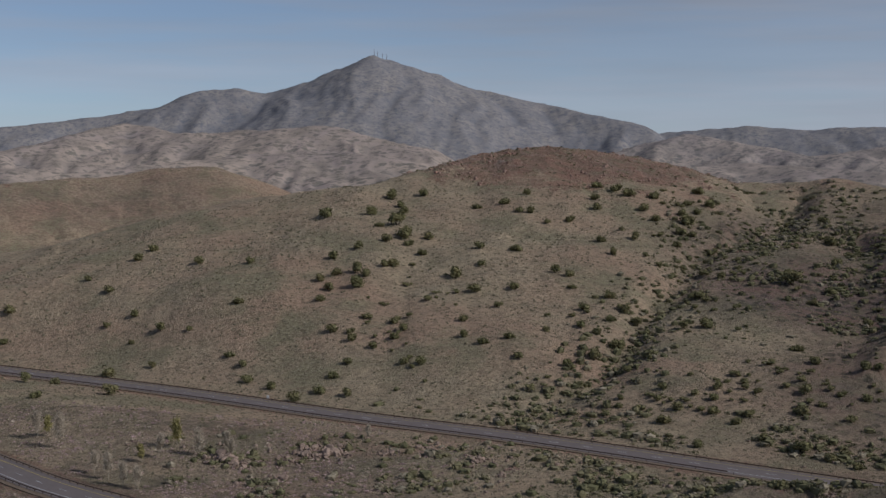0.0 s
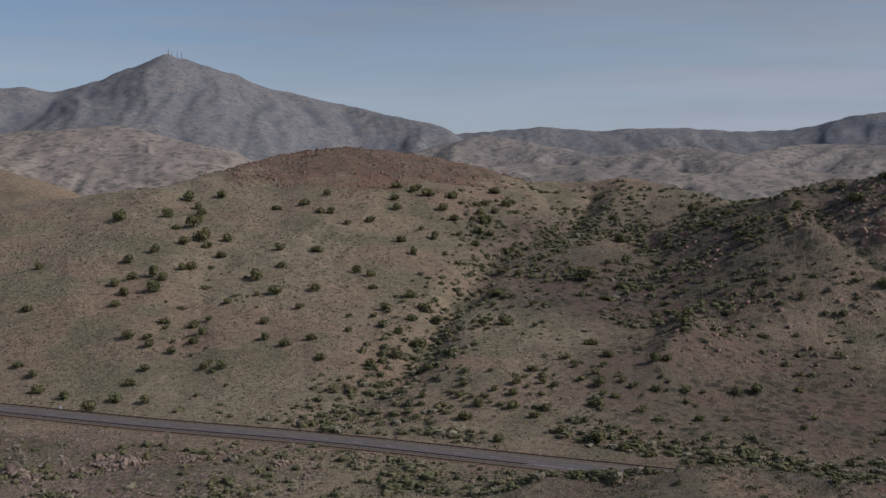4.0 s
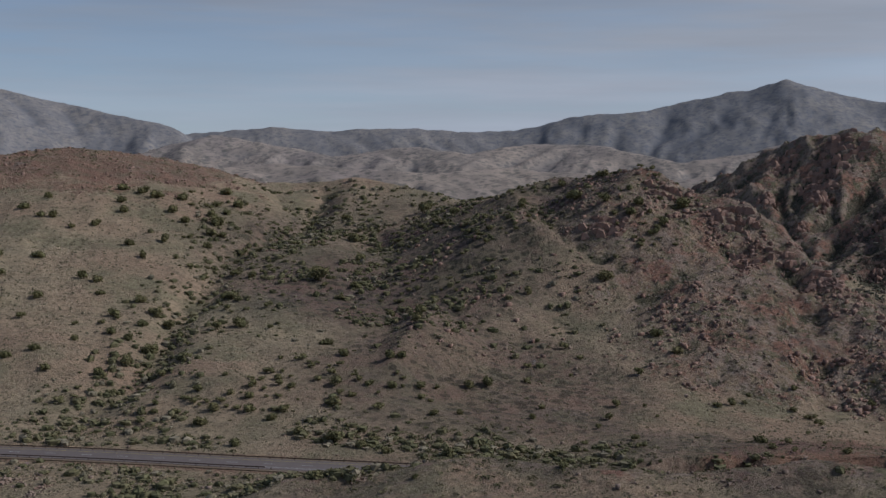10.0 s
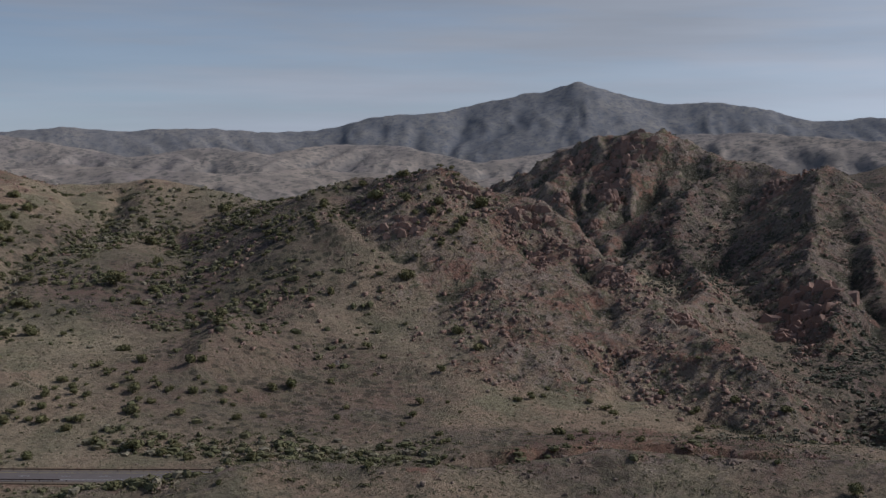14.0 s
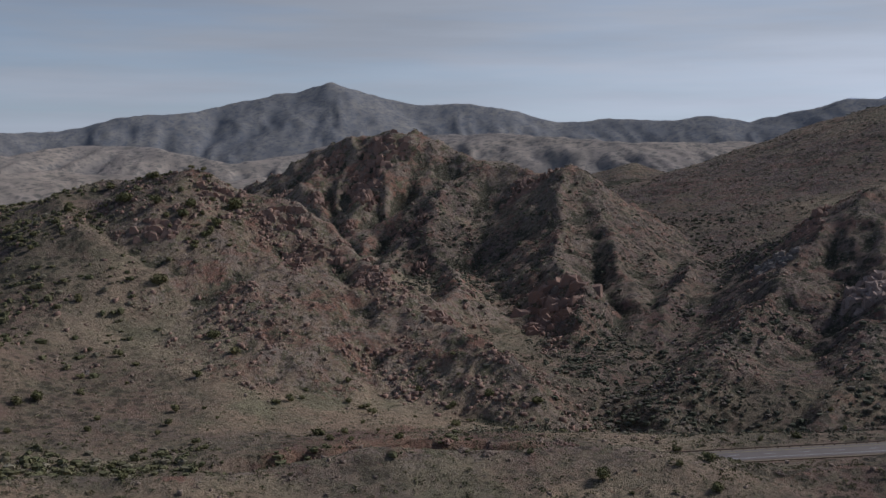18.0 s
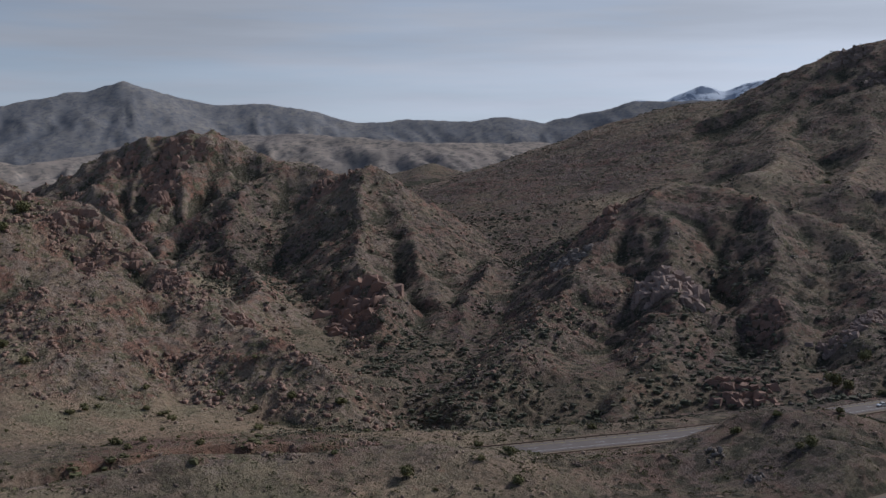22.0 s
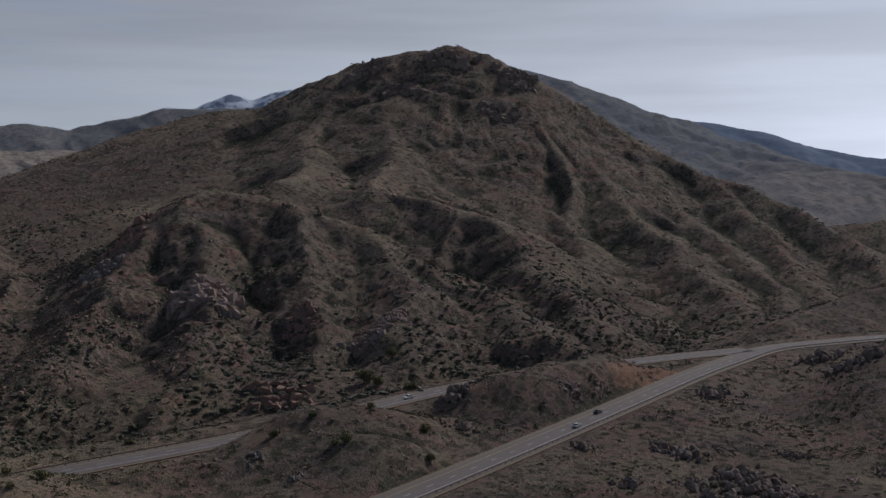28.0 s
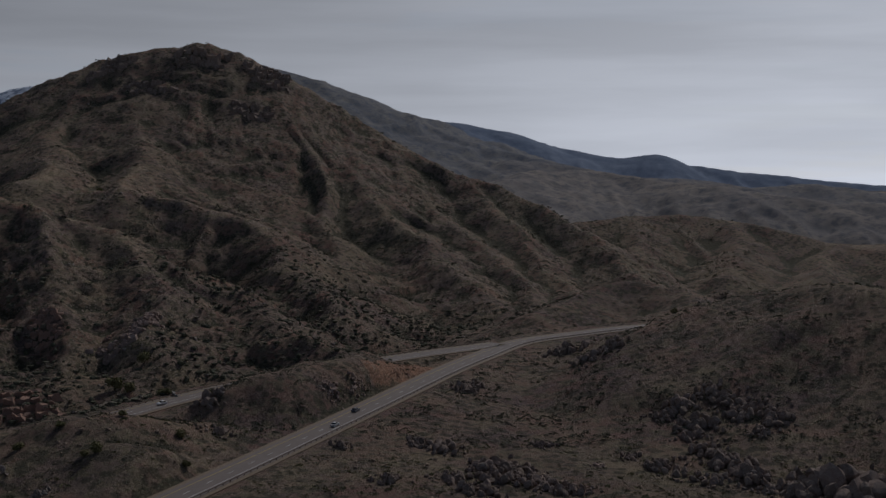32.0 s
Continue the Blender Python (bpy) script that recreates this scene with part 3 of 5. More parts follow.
def raise_hills(x, y, h, hills, masks):
    for name, foot, slope, back, prof, gully, width, *kind in hills:
        pts = CREST[name]
        top = max(p[2] for p in pts)
        reach = (top - foot) / min(slope, back) * prof * 1.1 + width
        xs, ys = [p[0] for p in pts], [p[1] for p in pts]
        sel = (x > min(xs) - reach) & (x < max(xs) + reach) & (y > min(ys) - reach) & (y < max(ys) + reach)
        if not sel.any():
            continue
        px, py = x[sel], y[sel]
        # the slopes wander a little, so that no crest runs ruler-straight
        bend = min(width * 0.35, 12.0) if width < 100 else 20.0
        wx = px + fbm(px / (width * 2.2), py / (width * 2.2), 3, 3) * bend
        wy = py + fbm(px / (width * 2.2), py / (width * 2.2), 3, 9) * bend
        ribbed = width < 90 and gully > 4 and name not in SMOOTH
        u, hr = slopes(wx, wy, pts, foot, slope, back, prof, width * 0.12)
        if ribbed:
            for line in spring_ribs(name, foot, slope * 1.2, width * 1.2):
                lx, ly = [p[0] for p in line], [p[1] for p in line]
                side = (line[0][2] - foot) / slope
                by = np.nonzero((px > min(lx) - side) & (px < max(lx) + side) & (py > min(ly) - side) & (py < max(ly) + side))[0]
                if len(by):
                    ur, rib = slopes(wx[by], wy[by], line, foot, slope * 1.4, slope * 1.4, 1.2, width * 0.04)
                    more = (rib > hr[by]) & (ur < 1)
                    hr[by], u[by] = np.where(more, rib, hr[by]), np.where(more, np.minimum(ur, 0.9), u[by])
        ax, ay = pts[-1][0] - pts[0][0], pts[-1][1] - pts[0][1]
        ax, ay = ax / math.hypot(ax, ay), ay / math.hypot(ax, ay)
        along, off = wx * ax + wy * ay, wy * ax - wx * ay
        along = along + fbm(px / (width * 2.5), py / (width * 2.5), 2, 13) * width * 0.5
        side = fbm(along / width, off / (width * (3.2 if width < 90 else 6.5)), 4, 17, 0.5 if width < 90 else 0.58, True)
        hr = hr + side * gully * step(0, 0.35, u) * np.clip(1.2 - u, 0, 1) * 0.8
        if len(kind) > 1 and kind[0] > 0.3:
            # bare ribs of rock that run down the slope
            ribs = fbm(along / (width * 0.32), off / (width * 1.5), 3, 23, 0.55, True)
            hr = hr + ribs * gully * 0.45 * kind[0] * step(0.0, 0.12, u)
        hr = np.where(u < 1, hr, -500.0)
        old = h[sel]
        win = step(-4, 4, hr - old)
        k = 3.0
        h[sel] = np.maximum(old, hr) + k * np.exp(-np.abs(hr - old) / k) * 0.3
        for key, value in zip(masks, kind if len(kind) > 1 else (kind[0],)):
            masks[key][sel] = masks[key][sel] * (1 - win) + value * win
    return h


def base_height(x, y):
    r = np.hypot(x, y)
    az = np.degrees(np.arctan2(x, y))
    h = -2.5 - 6 * step(300, 600, r) - 10 * step(420, 700, r) * step(38, 50, az)
    h = h + 6 * step(1500, 2600, r) * step(75, 45, az) - 40 * step(1000, 2500, r) * step(70, 85, az)
    h = h - 60 * step(640, 900, r) * step(2000, 1400, r) * step(60, 74, az)
    return h.astype(np.float32)


DRAW = ((235, 790), (190, 700), (137, 644), (114, 587), (85, 527), (74, 490), (62, 466), (45, 450), (30, 425))
# x, y, radius, what, how much; heath is brush plus painted shade of slopes and gullies
PATCHES = (
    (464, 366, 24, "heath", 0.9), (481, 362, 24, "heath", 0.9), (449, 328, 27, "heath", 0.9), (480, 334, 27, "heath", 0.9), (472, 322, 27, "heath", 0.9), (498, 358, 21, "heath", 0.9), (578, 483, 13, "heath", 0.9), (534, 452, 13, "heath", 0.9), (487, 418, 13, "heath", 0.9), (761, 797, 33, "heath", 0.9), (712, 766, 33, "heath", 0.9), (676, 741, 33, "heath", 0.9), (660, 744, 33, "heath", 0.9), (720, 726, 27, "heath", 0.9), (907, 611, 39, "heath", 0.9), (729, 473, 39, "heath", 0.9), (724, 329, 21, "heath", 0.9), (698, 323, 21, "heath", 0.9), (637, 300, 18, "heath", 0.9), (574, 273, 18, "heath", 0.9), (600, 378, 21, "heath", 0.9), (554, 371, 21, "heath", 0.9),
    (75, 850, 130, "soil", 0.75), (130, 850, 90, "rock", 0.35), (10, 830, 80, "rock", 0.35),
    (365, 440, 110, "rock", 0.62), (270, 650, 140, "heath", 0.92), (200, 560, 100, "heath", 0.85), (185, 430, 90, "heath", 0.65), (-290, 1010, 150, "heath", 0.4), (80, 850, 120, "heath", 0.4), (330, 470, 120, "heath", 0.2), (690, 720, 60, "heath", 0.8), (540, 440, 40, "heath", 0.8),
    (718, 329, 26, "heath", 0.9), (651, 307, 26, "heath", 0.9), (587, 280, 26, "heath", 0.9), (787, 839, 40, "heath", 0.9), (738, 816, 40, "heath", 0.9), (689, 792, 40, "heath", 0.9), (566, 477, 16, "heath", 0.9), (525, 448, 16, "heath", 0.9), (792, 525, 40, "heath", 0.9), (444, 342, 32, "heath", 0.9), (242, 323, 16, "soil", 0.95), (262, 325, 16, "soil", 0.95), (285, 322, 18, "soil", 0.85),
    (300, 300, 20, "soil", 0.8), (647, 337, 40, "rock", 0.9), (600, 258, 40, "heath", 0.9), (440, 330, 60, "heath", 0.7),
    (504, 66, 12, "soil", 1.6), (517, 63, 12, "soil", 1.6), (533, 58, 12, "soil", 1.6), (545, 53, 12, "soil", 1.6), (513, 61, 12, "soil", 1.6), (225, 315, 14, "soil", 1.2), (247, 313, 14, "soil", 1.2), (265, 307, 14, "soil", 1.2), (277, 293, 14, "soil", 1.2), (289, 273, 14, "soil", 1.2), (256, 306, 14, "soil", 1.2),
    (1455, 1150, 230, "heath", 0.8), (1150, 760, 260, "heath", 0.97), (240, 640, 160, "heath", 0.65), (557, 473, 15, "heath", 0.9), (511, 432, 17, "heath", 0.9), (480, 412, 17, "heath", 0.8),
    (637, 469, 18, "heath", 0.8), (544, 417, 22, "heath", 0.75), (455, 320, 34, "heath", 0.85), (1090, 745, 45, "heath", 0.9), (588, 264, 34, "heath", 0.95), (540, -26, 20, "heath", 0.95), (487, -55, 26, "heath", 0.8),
)
BANK = ((215, 321), (247, 313), (268, 305), (279, 291), (290, 272), (303, 250))


def scarp(x, y, line, drop, run):
    """A step down on the near side of a line, that levels out again."""
    best, side = np.full(x.shape, 1e9, np.float32), np.zeros(x.shape, np.float32)
    for a, b in zip(line[:-1], line[1:]):
        dx, dy = b[0] - a[0], b[1] - a[1]
        length = math.hypot(dx, dy)
        t = np.clip(((x - a[0]) * dx + (y - a[1]) * dy) / (length * length), 0, 1)
        d = np.hypot(x - a[0] - t * dx, y - a[1] - t * dy)
        cross = ((x - a[0]) * dy - (y - a[1]) * dx) / length
        near = d < best
        best, side = np.where(near, d, best), np.where(near, cross, side)
    side = side + fbm(x / 9, y / 9, 3, 49) * 2.0
    return drop * step(-0.5, 2.5, side) * step(run, run * 0.3, best)


GORGE = ((420, 330), (470, 250), (520, 170), (560, 90), (640, 40), (760, -40))


def height(x, y):
    masks = {"rock": np.full(x.shape, 0.1, np.float32), "soil": np.full(x.shape, 0.15, np.float32)}
    h = base_height(x, y)
    d = to_line(x, y, GORGE)[0]
    h -= 34 * np.exp(-((d / 60) ** 2))
    h = raise_hills(x, y, h, LOW_HILLS, masks)
    for name in ("creek_a", "creek_b"):
        d, floor, _ = to_line(x, y, CREST[name])
        side = floor + 0.62 * np.maximum(d - 7, 0) + fbm(x / 18, y / 18, 3, 91) * 2.5 * step(4, 30, d)
        cut = step(175, 150, d)
        h = h * (1 - cut) + np.minimum(h, side) * cut
    d = to_line(x, y, DRAW)[0]
    h -= 5 * np.exp(-((d / 9) ** 2)) + 5 * np.exp(-((d / 30) ** 2))
    for px, py, pr, key, value in PATCHES:
        near = step(pr, pr * 0.55, np.hypot(x - px, y - py) + fbm(x / 25, y / 25, 3, 61) * pr * 0.25)
        if key in masks:
            masks[key] = masks[key] * (1 - near) + value * near
    rocky = masks["rock"]
    lines = [to_line(x, y, road[::2] + [road[-1]])[0] for road in (ROAD_UPPER, ROAD_LOWER)]
    d_road = np.minimum(*lines)
    calm = 0.25 + 0.75 * step(10, 90, d_road)
    w = step(90, HALF_ROAD + 3.0, d_road)
    h = h * (1 - w) - 0.35 * w
    h = raise_hills(x, y, h, NEAR_HILLS, masks)
    for px, py, pr, key, value in PATCHES:
        if key == "soil":
            near = step(pr, pr * 0.55, np.hypot(x - px, y - py) + fbm(x / 25, y / 25, 3, 61) * pr * 0.25)
            masks[key] = masks[key] * (1 - near) + value * near
    h -= scarp(x, y, BANK, 5.0, 26.0)
    h += (fbm(x / 90, y / 90, 3, 21) * 2.0 + fbm(x / 22, y / 22, 4, 25) * 0.7) * calm
    far_rock = rocky * step(600, 850, np.hypot(x, y))
    h += far_rock * fbm(x / 34, y / 34, 5, 33, 0.6, True) * 2.4
    h += rocky * (fbm(x / 26, y / 26, 5, 31, 0.55, True) * 2.8 + fbm(x / 75, y / 75, 4, 35, 0.5, True) * 3.5) * calm
    # level courses of harder rock round the mountain
    strata = h / 21 + fbm(x / 130, y / 130, 4, 43) * 1.5
    h += (np.abs(strata - np.floor(strata) - 0.5) - 0.25) * 7 * step(-0.1, 0.4, fbm(x / 120, y / 120, 3, 45)) * step(850, 1100, np.hypot(x, y)) * step(30, 90, h) * step(0.2, 0.4, rocky)
    ledge = fbm(x / 17, y / 17, 2, 37, 0.6)
    h += step(0.35, 0.8, rocky) * (np.floor(ledge * 5) / 5 * 2.4 + fbm(x / 8, y / 8, 2, 39, 0.6, True) * 1.2) * calm
    w = step(15 + 32 * step(85, 90, np.degrees(np.arctan2(x, y))), HALF_ROAD + 2.0, d_road)
    h = h * (1 - w) - 0.35 * w
    masks["soil"] = np.maximum(masks["soil"], 0.7 * step(14, 8, d_road))
    return h, masks


def soften(grid, rows, cols):
    """The grid with each height replaced by the mean of those round it."""
    for axis, k in ((0, rows), (1, cols)):
        pad = [(0, 0), (0, 0)]
        pad[axis] = (k + 1, k)
        run = np.cumsum(np.pad(grid.astype(np.float64), pad, mode="edge"), axis=axis)
        size = grid.shape[axis]
        grid = (np.take(run, range(2 * k + 1, 2 * k + 1 + size), axis) - np.take(run, range(size), axis)) / (2 * k + 1)
    return grid


def sheet(name, az, rad, func, material, label, attrs):
    """A sheet of ground over rings round the point below the camera."""
    a, r = np.meshgrid(np.radians(az), rad)
    x, y = (r * np.sin(a)).astype(np.float32).ravel(), (r * np.cos(a)).astype(np.float32).ravel()
    z, masks = func(x, y)
    n, m = len(az), len(rad)
    idx = np.arange(n * m).reshape(m, n)
    quads = np.stack([idx[:-1, :-1], idx[1:, :-1], idx[1:, 1:], idx[:-1, 1:]], -1).reshape(-1, 4)[:, ::-1]
    me = bpy.data.meshes.new(name)
    me.vertices.add(n * m)
    me.vertices.foreach_set("co", np.stack([x, y, z], -1).astype(np.float32).ravel())
    me.loops.add(quads.size)
    me.loops.foreach_set("vertex_index", quads.ravel().astype(np.int32))
    me.polygons.add(len(quads))
    me.polygons.foreach_set("loop_start", np.arange(0, quads.size, 4, dtype=np.int32))
    me.polygons.foreach_set("use_smooth", np.ones(len(quads), bool))
    me.update(calc_edges=True)
    if "cavity" in attrs:
        # hollows lie below the mean of the ground round them
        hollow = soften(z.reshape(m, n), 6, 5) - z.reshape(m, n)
        masks["cavity"] = step(0.25, 2.4 if "rock" in attrs else 9.0, hollow).ravel()
        masks["bare"] = step(0.4, 2.6, -hollow).ravel()
        if "heath" in attrs:
            calm = soften(z.reshape(m, n), 4, 4)
            down, across = np.gradient(calm, rad, axis=0), np.gradient(calm, np.unwrap(np.radians(az)), axis=1) / np.array(rad)[:, None]
            level_ground = step(0.42, 0.2, np.hypot(down, across)).ravel()
            masks["heath"] = masks["heath"] * (1 - 0.6 * level_ground * step(560, 700, np.hypot(x, y)) * step(1300, 1200, np.hypot(x, y)) * step(20, 45, z))
    for key in attrs:
        me.attributes.new(key, "FLOAT", "POINT").data.foreach_set("value", masks[key].astype(np.float32))
    me.materials.append(material)
    ob = new(name, me)
    tagged(ob, label, "ground", kind="structure")
    return ob


def near_ground(x, y):
    h, masks = height(x, y)
    r = np.hypot(x, y)
    az = np.degrees(np.arctan2(x, y))
    patchy = step(-0.1, 0.3, fbm(x / 60, y / 60, 3, 41))
    heath = (0.45 + 0.5 * patchy) * step(3, -6, az) * step(436, 426, y + 0.13 * (x + 95)) * 0.45
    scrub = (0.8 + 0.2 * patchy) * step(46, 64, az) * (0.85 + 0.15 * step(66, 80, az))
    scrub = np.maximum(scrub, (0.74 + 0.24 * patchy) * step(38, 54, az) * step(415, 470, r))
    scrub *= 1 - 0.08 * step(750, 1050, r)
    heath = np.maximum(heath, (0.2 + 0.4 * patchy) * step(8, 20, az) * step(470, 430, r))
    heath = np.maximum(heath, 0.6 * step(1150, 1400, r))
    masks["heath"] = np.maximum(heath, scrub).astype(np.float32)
    # heath patches: brush, and shade of gullies and turned-away slopes put into the colour
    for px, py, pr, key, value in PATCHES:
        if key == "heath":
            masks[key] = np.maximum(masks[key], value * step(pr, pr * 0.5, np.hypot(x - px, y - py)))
    masks["heath"] *= 1 - step(1.0, 1.3, masks["soil"])
    masks["rock"] *= step(2300, 1900, r)
    h -= 90 * step(2100, 2300, r)
    return h, masks


def far_ground(x, y):
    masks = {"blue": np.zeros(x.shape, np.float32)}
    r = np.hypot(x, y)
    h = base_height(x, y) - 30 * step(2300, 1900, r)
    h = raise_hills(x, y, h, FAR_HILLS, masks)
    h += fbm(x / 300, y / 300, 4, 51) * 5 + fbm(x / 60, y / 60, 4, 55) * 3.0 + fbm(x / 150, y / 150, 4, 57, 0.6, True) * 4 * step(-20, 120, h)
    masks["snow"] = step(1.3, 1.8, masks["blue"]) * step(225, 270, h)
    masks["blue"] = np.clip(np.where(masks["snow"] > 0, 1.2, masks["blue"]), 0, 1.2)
    return h, masks


dense = np.arange(-22.0, 107.0, 0.122)
wide = np.arange(107.0, 338.01, 3.0)
azimuths = np.concatenate([dense, wide])
near_r = np.concatenate([np.linspace(0.01, 170, 16)[:-1], np.geomspace(170, 430, 130)[:-1], np.geomspace(430, 1300, 285)[:-1], np.geomspace(1300, 1750, 90)[:-1], np.geomspace(1750, 2350, 40)])
far_r = np.geomspace(1850, 4950, 200)
ground = sheet("ground", azimuths, near_r, near_ground, GROUND, "dry tan grassland hills with reddish soil and rock", ("rock", "soil", "heath", "cavity", "bare"))
far_az = np.concatenate([np.arange(-22.0, 107.0, 0.16), np.arange(107.0, 338.01, 3.0)])
mountains = sheet("backdrop", far_az, far_r, far_ground, FAR, "distant hazy blue and tan desert mountain range", ("blue", "snow", "cavity"))


def strip(name, line, offsets, z, material, parent=None, thick=0.0):
    """A band along a line, between two offsets to its right."""
    pts = [Vector((p[0], p[1], 0)) for p in line]
    rows = []
    for k, p in enumerate(pts):
        way = (pts[min(k + 1, len(pts) - 1)] - pts[max(k - 1, 0)]).normalized()
        right = Vector((way.y, -way.x, 0))
        rows.append([p + right * o + Vector((0, 0, z)) for o in offsets])
    bm = bmesh.new()
    vs = [[bm.verts.new(v) for v in row] for row in rows]
    for a, b in zip(vs[:-1], vs[1:]):
        for k in range(len(offsets) - 1):
            bm.faces.new((a[k], a[k + 1], b[k + 1], b[k]))
    if thick:
        ret = bmesh.ops.extrude_face_region(bm, geom=bm.faces[:])
        bmesh.ops.translate(bm, vec=(0, 0, -thick), verts=[v for v in ret["geom"] if isinstance(v, bmesh.types.BMVert)])
    bmesh.ops.recalc_face_normals(bm, faces=bm.faces)
    me = bpy.data.meshes.new(name)
    bm.to_mesh(me)
    bm.free()
    me.materials.append(material)
    ob = new(name, me)
    ob.parent = parent
    return ob


# ---- roads ----


def paint_material(name, colour):
    m = Mat(name, 0.7, 0.2)
    m.colour(m.mix(m.ramp(m.noise(1.5, 4), 0.35, 0.6), colour, tuple(0.6 * v for v in colour)))
    return m.m


WHITE_PAINT = paint_material("road_paint_white", (0.6, 0.6, 0.58))
YELLOW_PAINT = paint_material("road_paint_yellow", (0.55, 0.42, 0.12))


def steel_material():
    m = Mat("weathered_steel", 0.6, 0.3)
    m.b.inputs["Metallic"].default_value = 0.3
    m.colour(m.mix(m.ramp(m.noise(0.8, 4), 0.35, 0.65), (0.12, 0.072, 0.055), (0.07, 0.05, 0.042)))
    return m.m


STEEL = steel_material()


def mesh_of(name, verts, faces, material, smooth=False):
    me = bpy.data.meshes.new(name)
    me.from_pydata([tuple(v) for v in verts], [], faces)
    me.materials.append(material)
    if smooth:
        me.polygons.foreach_set("use_smooth", np.ones(len(me.polygons), bool))
    me.update()
    return me


def piece(name, mesh, parent, m=None, label=""):
    """One part of a thing."""
    ob = new(name, mesh)
    ob.parent = parent
    if m is not None:
        ob.matrix_basis = m
    if label:
        ob["label"] = label
    return ob


def part(name, bm, material, parent, label=""):
    me = bpy.data.meshes.new(name)
    bm.to_mesh(me)
    bm.free()
    me.materials.append(material)
    return piece(name, me, parent, label=label)


def thing(name, label, category, x, y, z, group="", turn=0.0):
    ob = new(name)
    ob.empty_display_size = 0.5
    ob.matrix_basis = pose(x, y, z, 0, 0, turn)
    return tagged(ob, label, category, group)


def box_mesh(name, sx, sy, sz, material, bevel=0.0, z0=0.0):
    bm = bmesh.new()
    bmesh.ops.create_cube(bm, size=1)
    bmesh.ops.scale(bm, vec=(sx, sy, sz), verts=bm.verts)
    bmesh.ops.translate(bm, vec=(0, 0, z0 + sz / 2), verts=bm.verts)
    if bevel:
        bmesh.ops.bevel(bm, geom=bm.edges[:], offset=bevel, segments=1, affect="EDGES")
    me = bpy.data.meshes.new(name)
    bm.to_mesh(me)
    bm.free()
    me.materials.append(material)
    return me


def even_points(line, gap, start=0.0):
    """Places at even steps along a line, with the heading there."""
    out, left = [], start
    for a, b in zip(line[:-1], line[1:]):
        length = math.hypot(b[0] - a[0], b[1] - a[1])
        while left < length:
            f = left / length
            out.append((a[0] + f * (b[0] - a[0]), a[1] + f * (b[1] - a[1]), math.degrees(math.atan2(b[1] - a[1], b[0] - a[0]))))
            left += gap
        left -= length
    return out


dash_mesh = box_mesh("lane_dash", 3.6, 0.2, 0.02, WHITE_PAINT)
post_mesh = box_mesh("post", 0.16, 0.2, 0.9, STEEL)
RAIL_PROFILE = ((0.0, 0.42), (0.07, 0.5), (0.02, 0.58), (0.07, 0.66), (0.0, 0.74), (-0.03, 0.74), (-0.03, 0.42))


def guard_rail(line, offset):
    pts = even_points(line, 6.0)
    rail = thing("guard_rail", "dark weathered steel guard rail along the highway shoulder", "guard rail", 0, 0, 0, "highway guard rails")
    verts, faces, n = [], [], len(RAIL_PROFILE)
    for x, y, a in pts:
        c, s = math.cos(radians(a)), math.sin(radians(a))
        for o, z in RAIL_PROFILE:
            verts.append((x + s * (offset + o), y - c * (offset + o), z))
    for k in range(len(pts) - 1):
        for j in range(n):
            faces.append((k * n + j, k * n + (j + 1) % n, (k + 1) * n + (j + 1) % n, (k + 1) * n + j))
    piece("rail", mesh_of("rail", verts, faces, STEEL), rail)
    for x, y, a in even_points(line, 4.0):
        c, s = math.cos(radians(a)), math.sin(radians(a))
        piece("post", post_mesh, rail, pose(x + s * (offset + 0.12), y - c * (offset + 0.12), -0.3, 0, 0, a))


SAND = paint_material("sandy_shoulder", (0.23, 0.17, 0.115))
near_end, left_end = ROAD_UPPER[:48], ROAD_LOWER[:34]
for line_, rails in ((ROAD_UPPER, ((ROAD_UPPER, -1), (near_end, 1))), (ROAD_LOWER, ((left_end, -1), (ROAD_LOWER, 1)))):
    road = strip("road", line_, (-HALF_ROAD, HALF_ROAD), 0.0, ASPHALT, thick=0.4)
    tagged(road, "worn grey asphalt carriageway of a divided desert highway", "road", kind="structure")
    strip("edge_line", line_, (-3.75, -3.5), 0.03, YELLOW_PAINT, road)
    strip("edge_line", line_, (3.5, 3.75), 0.03, WHITE_PAINT, road)
    for x, y, a in even_points(line_, 12.2):
        piece("lane_dash", dash_mesh, road, pose(x, y, 0.02, 0, 0, a))
    for off in (-HALF_ROAD - 0.9, HALF_ROAD + 0.9):
        verge = strip("shoulder", line_, (off - 0.9, off + 0.9), -0.06, SAND, thick=0.5)
        tagged(verge, "sandy gravel shoulder along the asphalt", "shoulder", kind="structure")
    for rail_line, hand in rails:
        guard_rail(rail_line, hand * (HALF_ROAD - 0.2))

# ---- plants and stones: materials ----


def foliage_material(name, a, b, c):
    m = Mat(name, 0.9, 0.15)
    info = m.t.nodes.new("ShaderNodeObjectInfo").outputs["Random"]
    geo = m.t.nodes.new("ShaderNodeNewGeometry").outputs["Random Per Island"]
    col = m.mix(m.ramp(info, 0.0, 1.0), a, b)
    col = m.mix(m.ramp(geo, 0.1, 1.0, 0.0, 0.8), col, c)
    col = m.mix(m.ramp(m.noise(1.2, 3), 0.4, 0.7), col, tuple(0.55 * v for v in a))
    m.colour(col)
    return m.m


JUNIPER = foliage_material("juniper_leaves", (0.17, 0.162, 0.072), (0.22, 0.188, 0.09), (0.13, 0.124, 0.058))


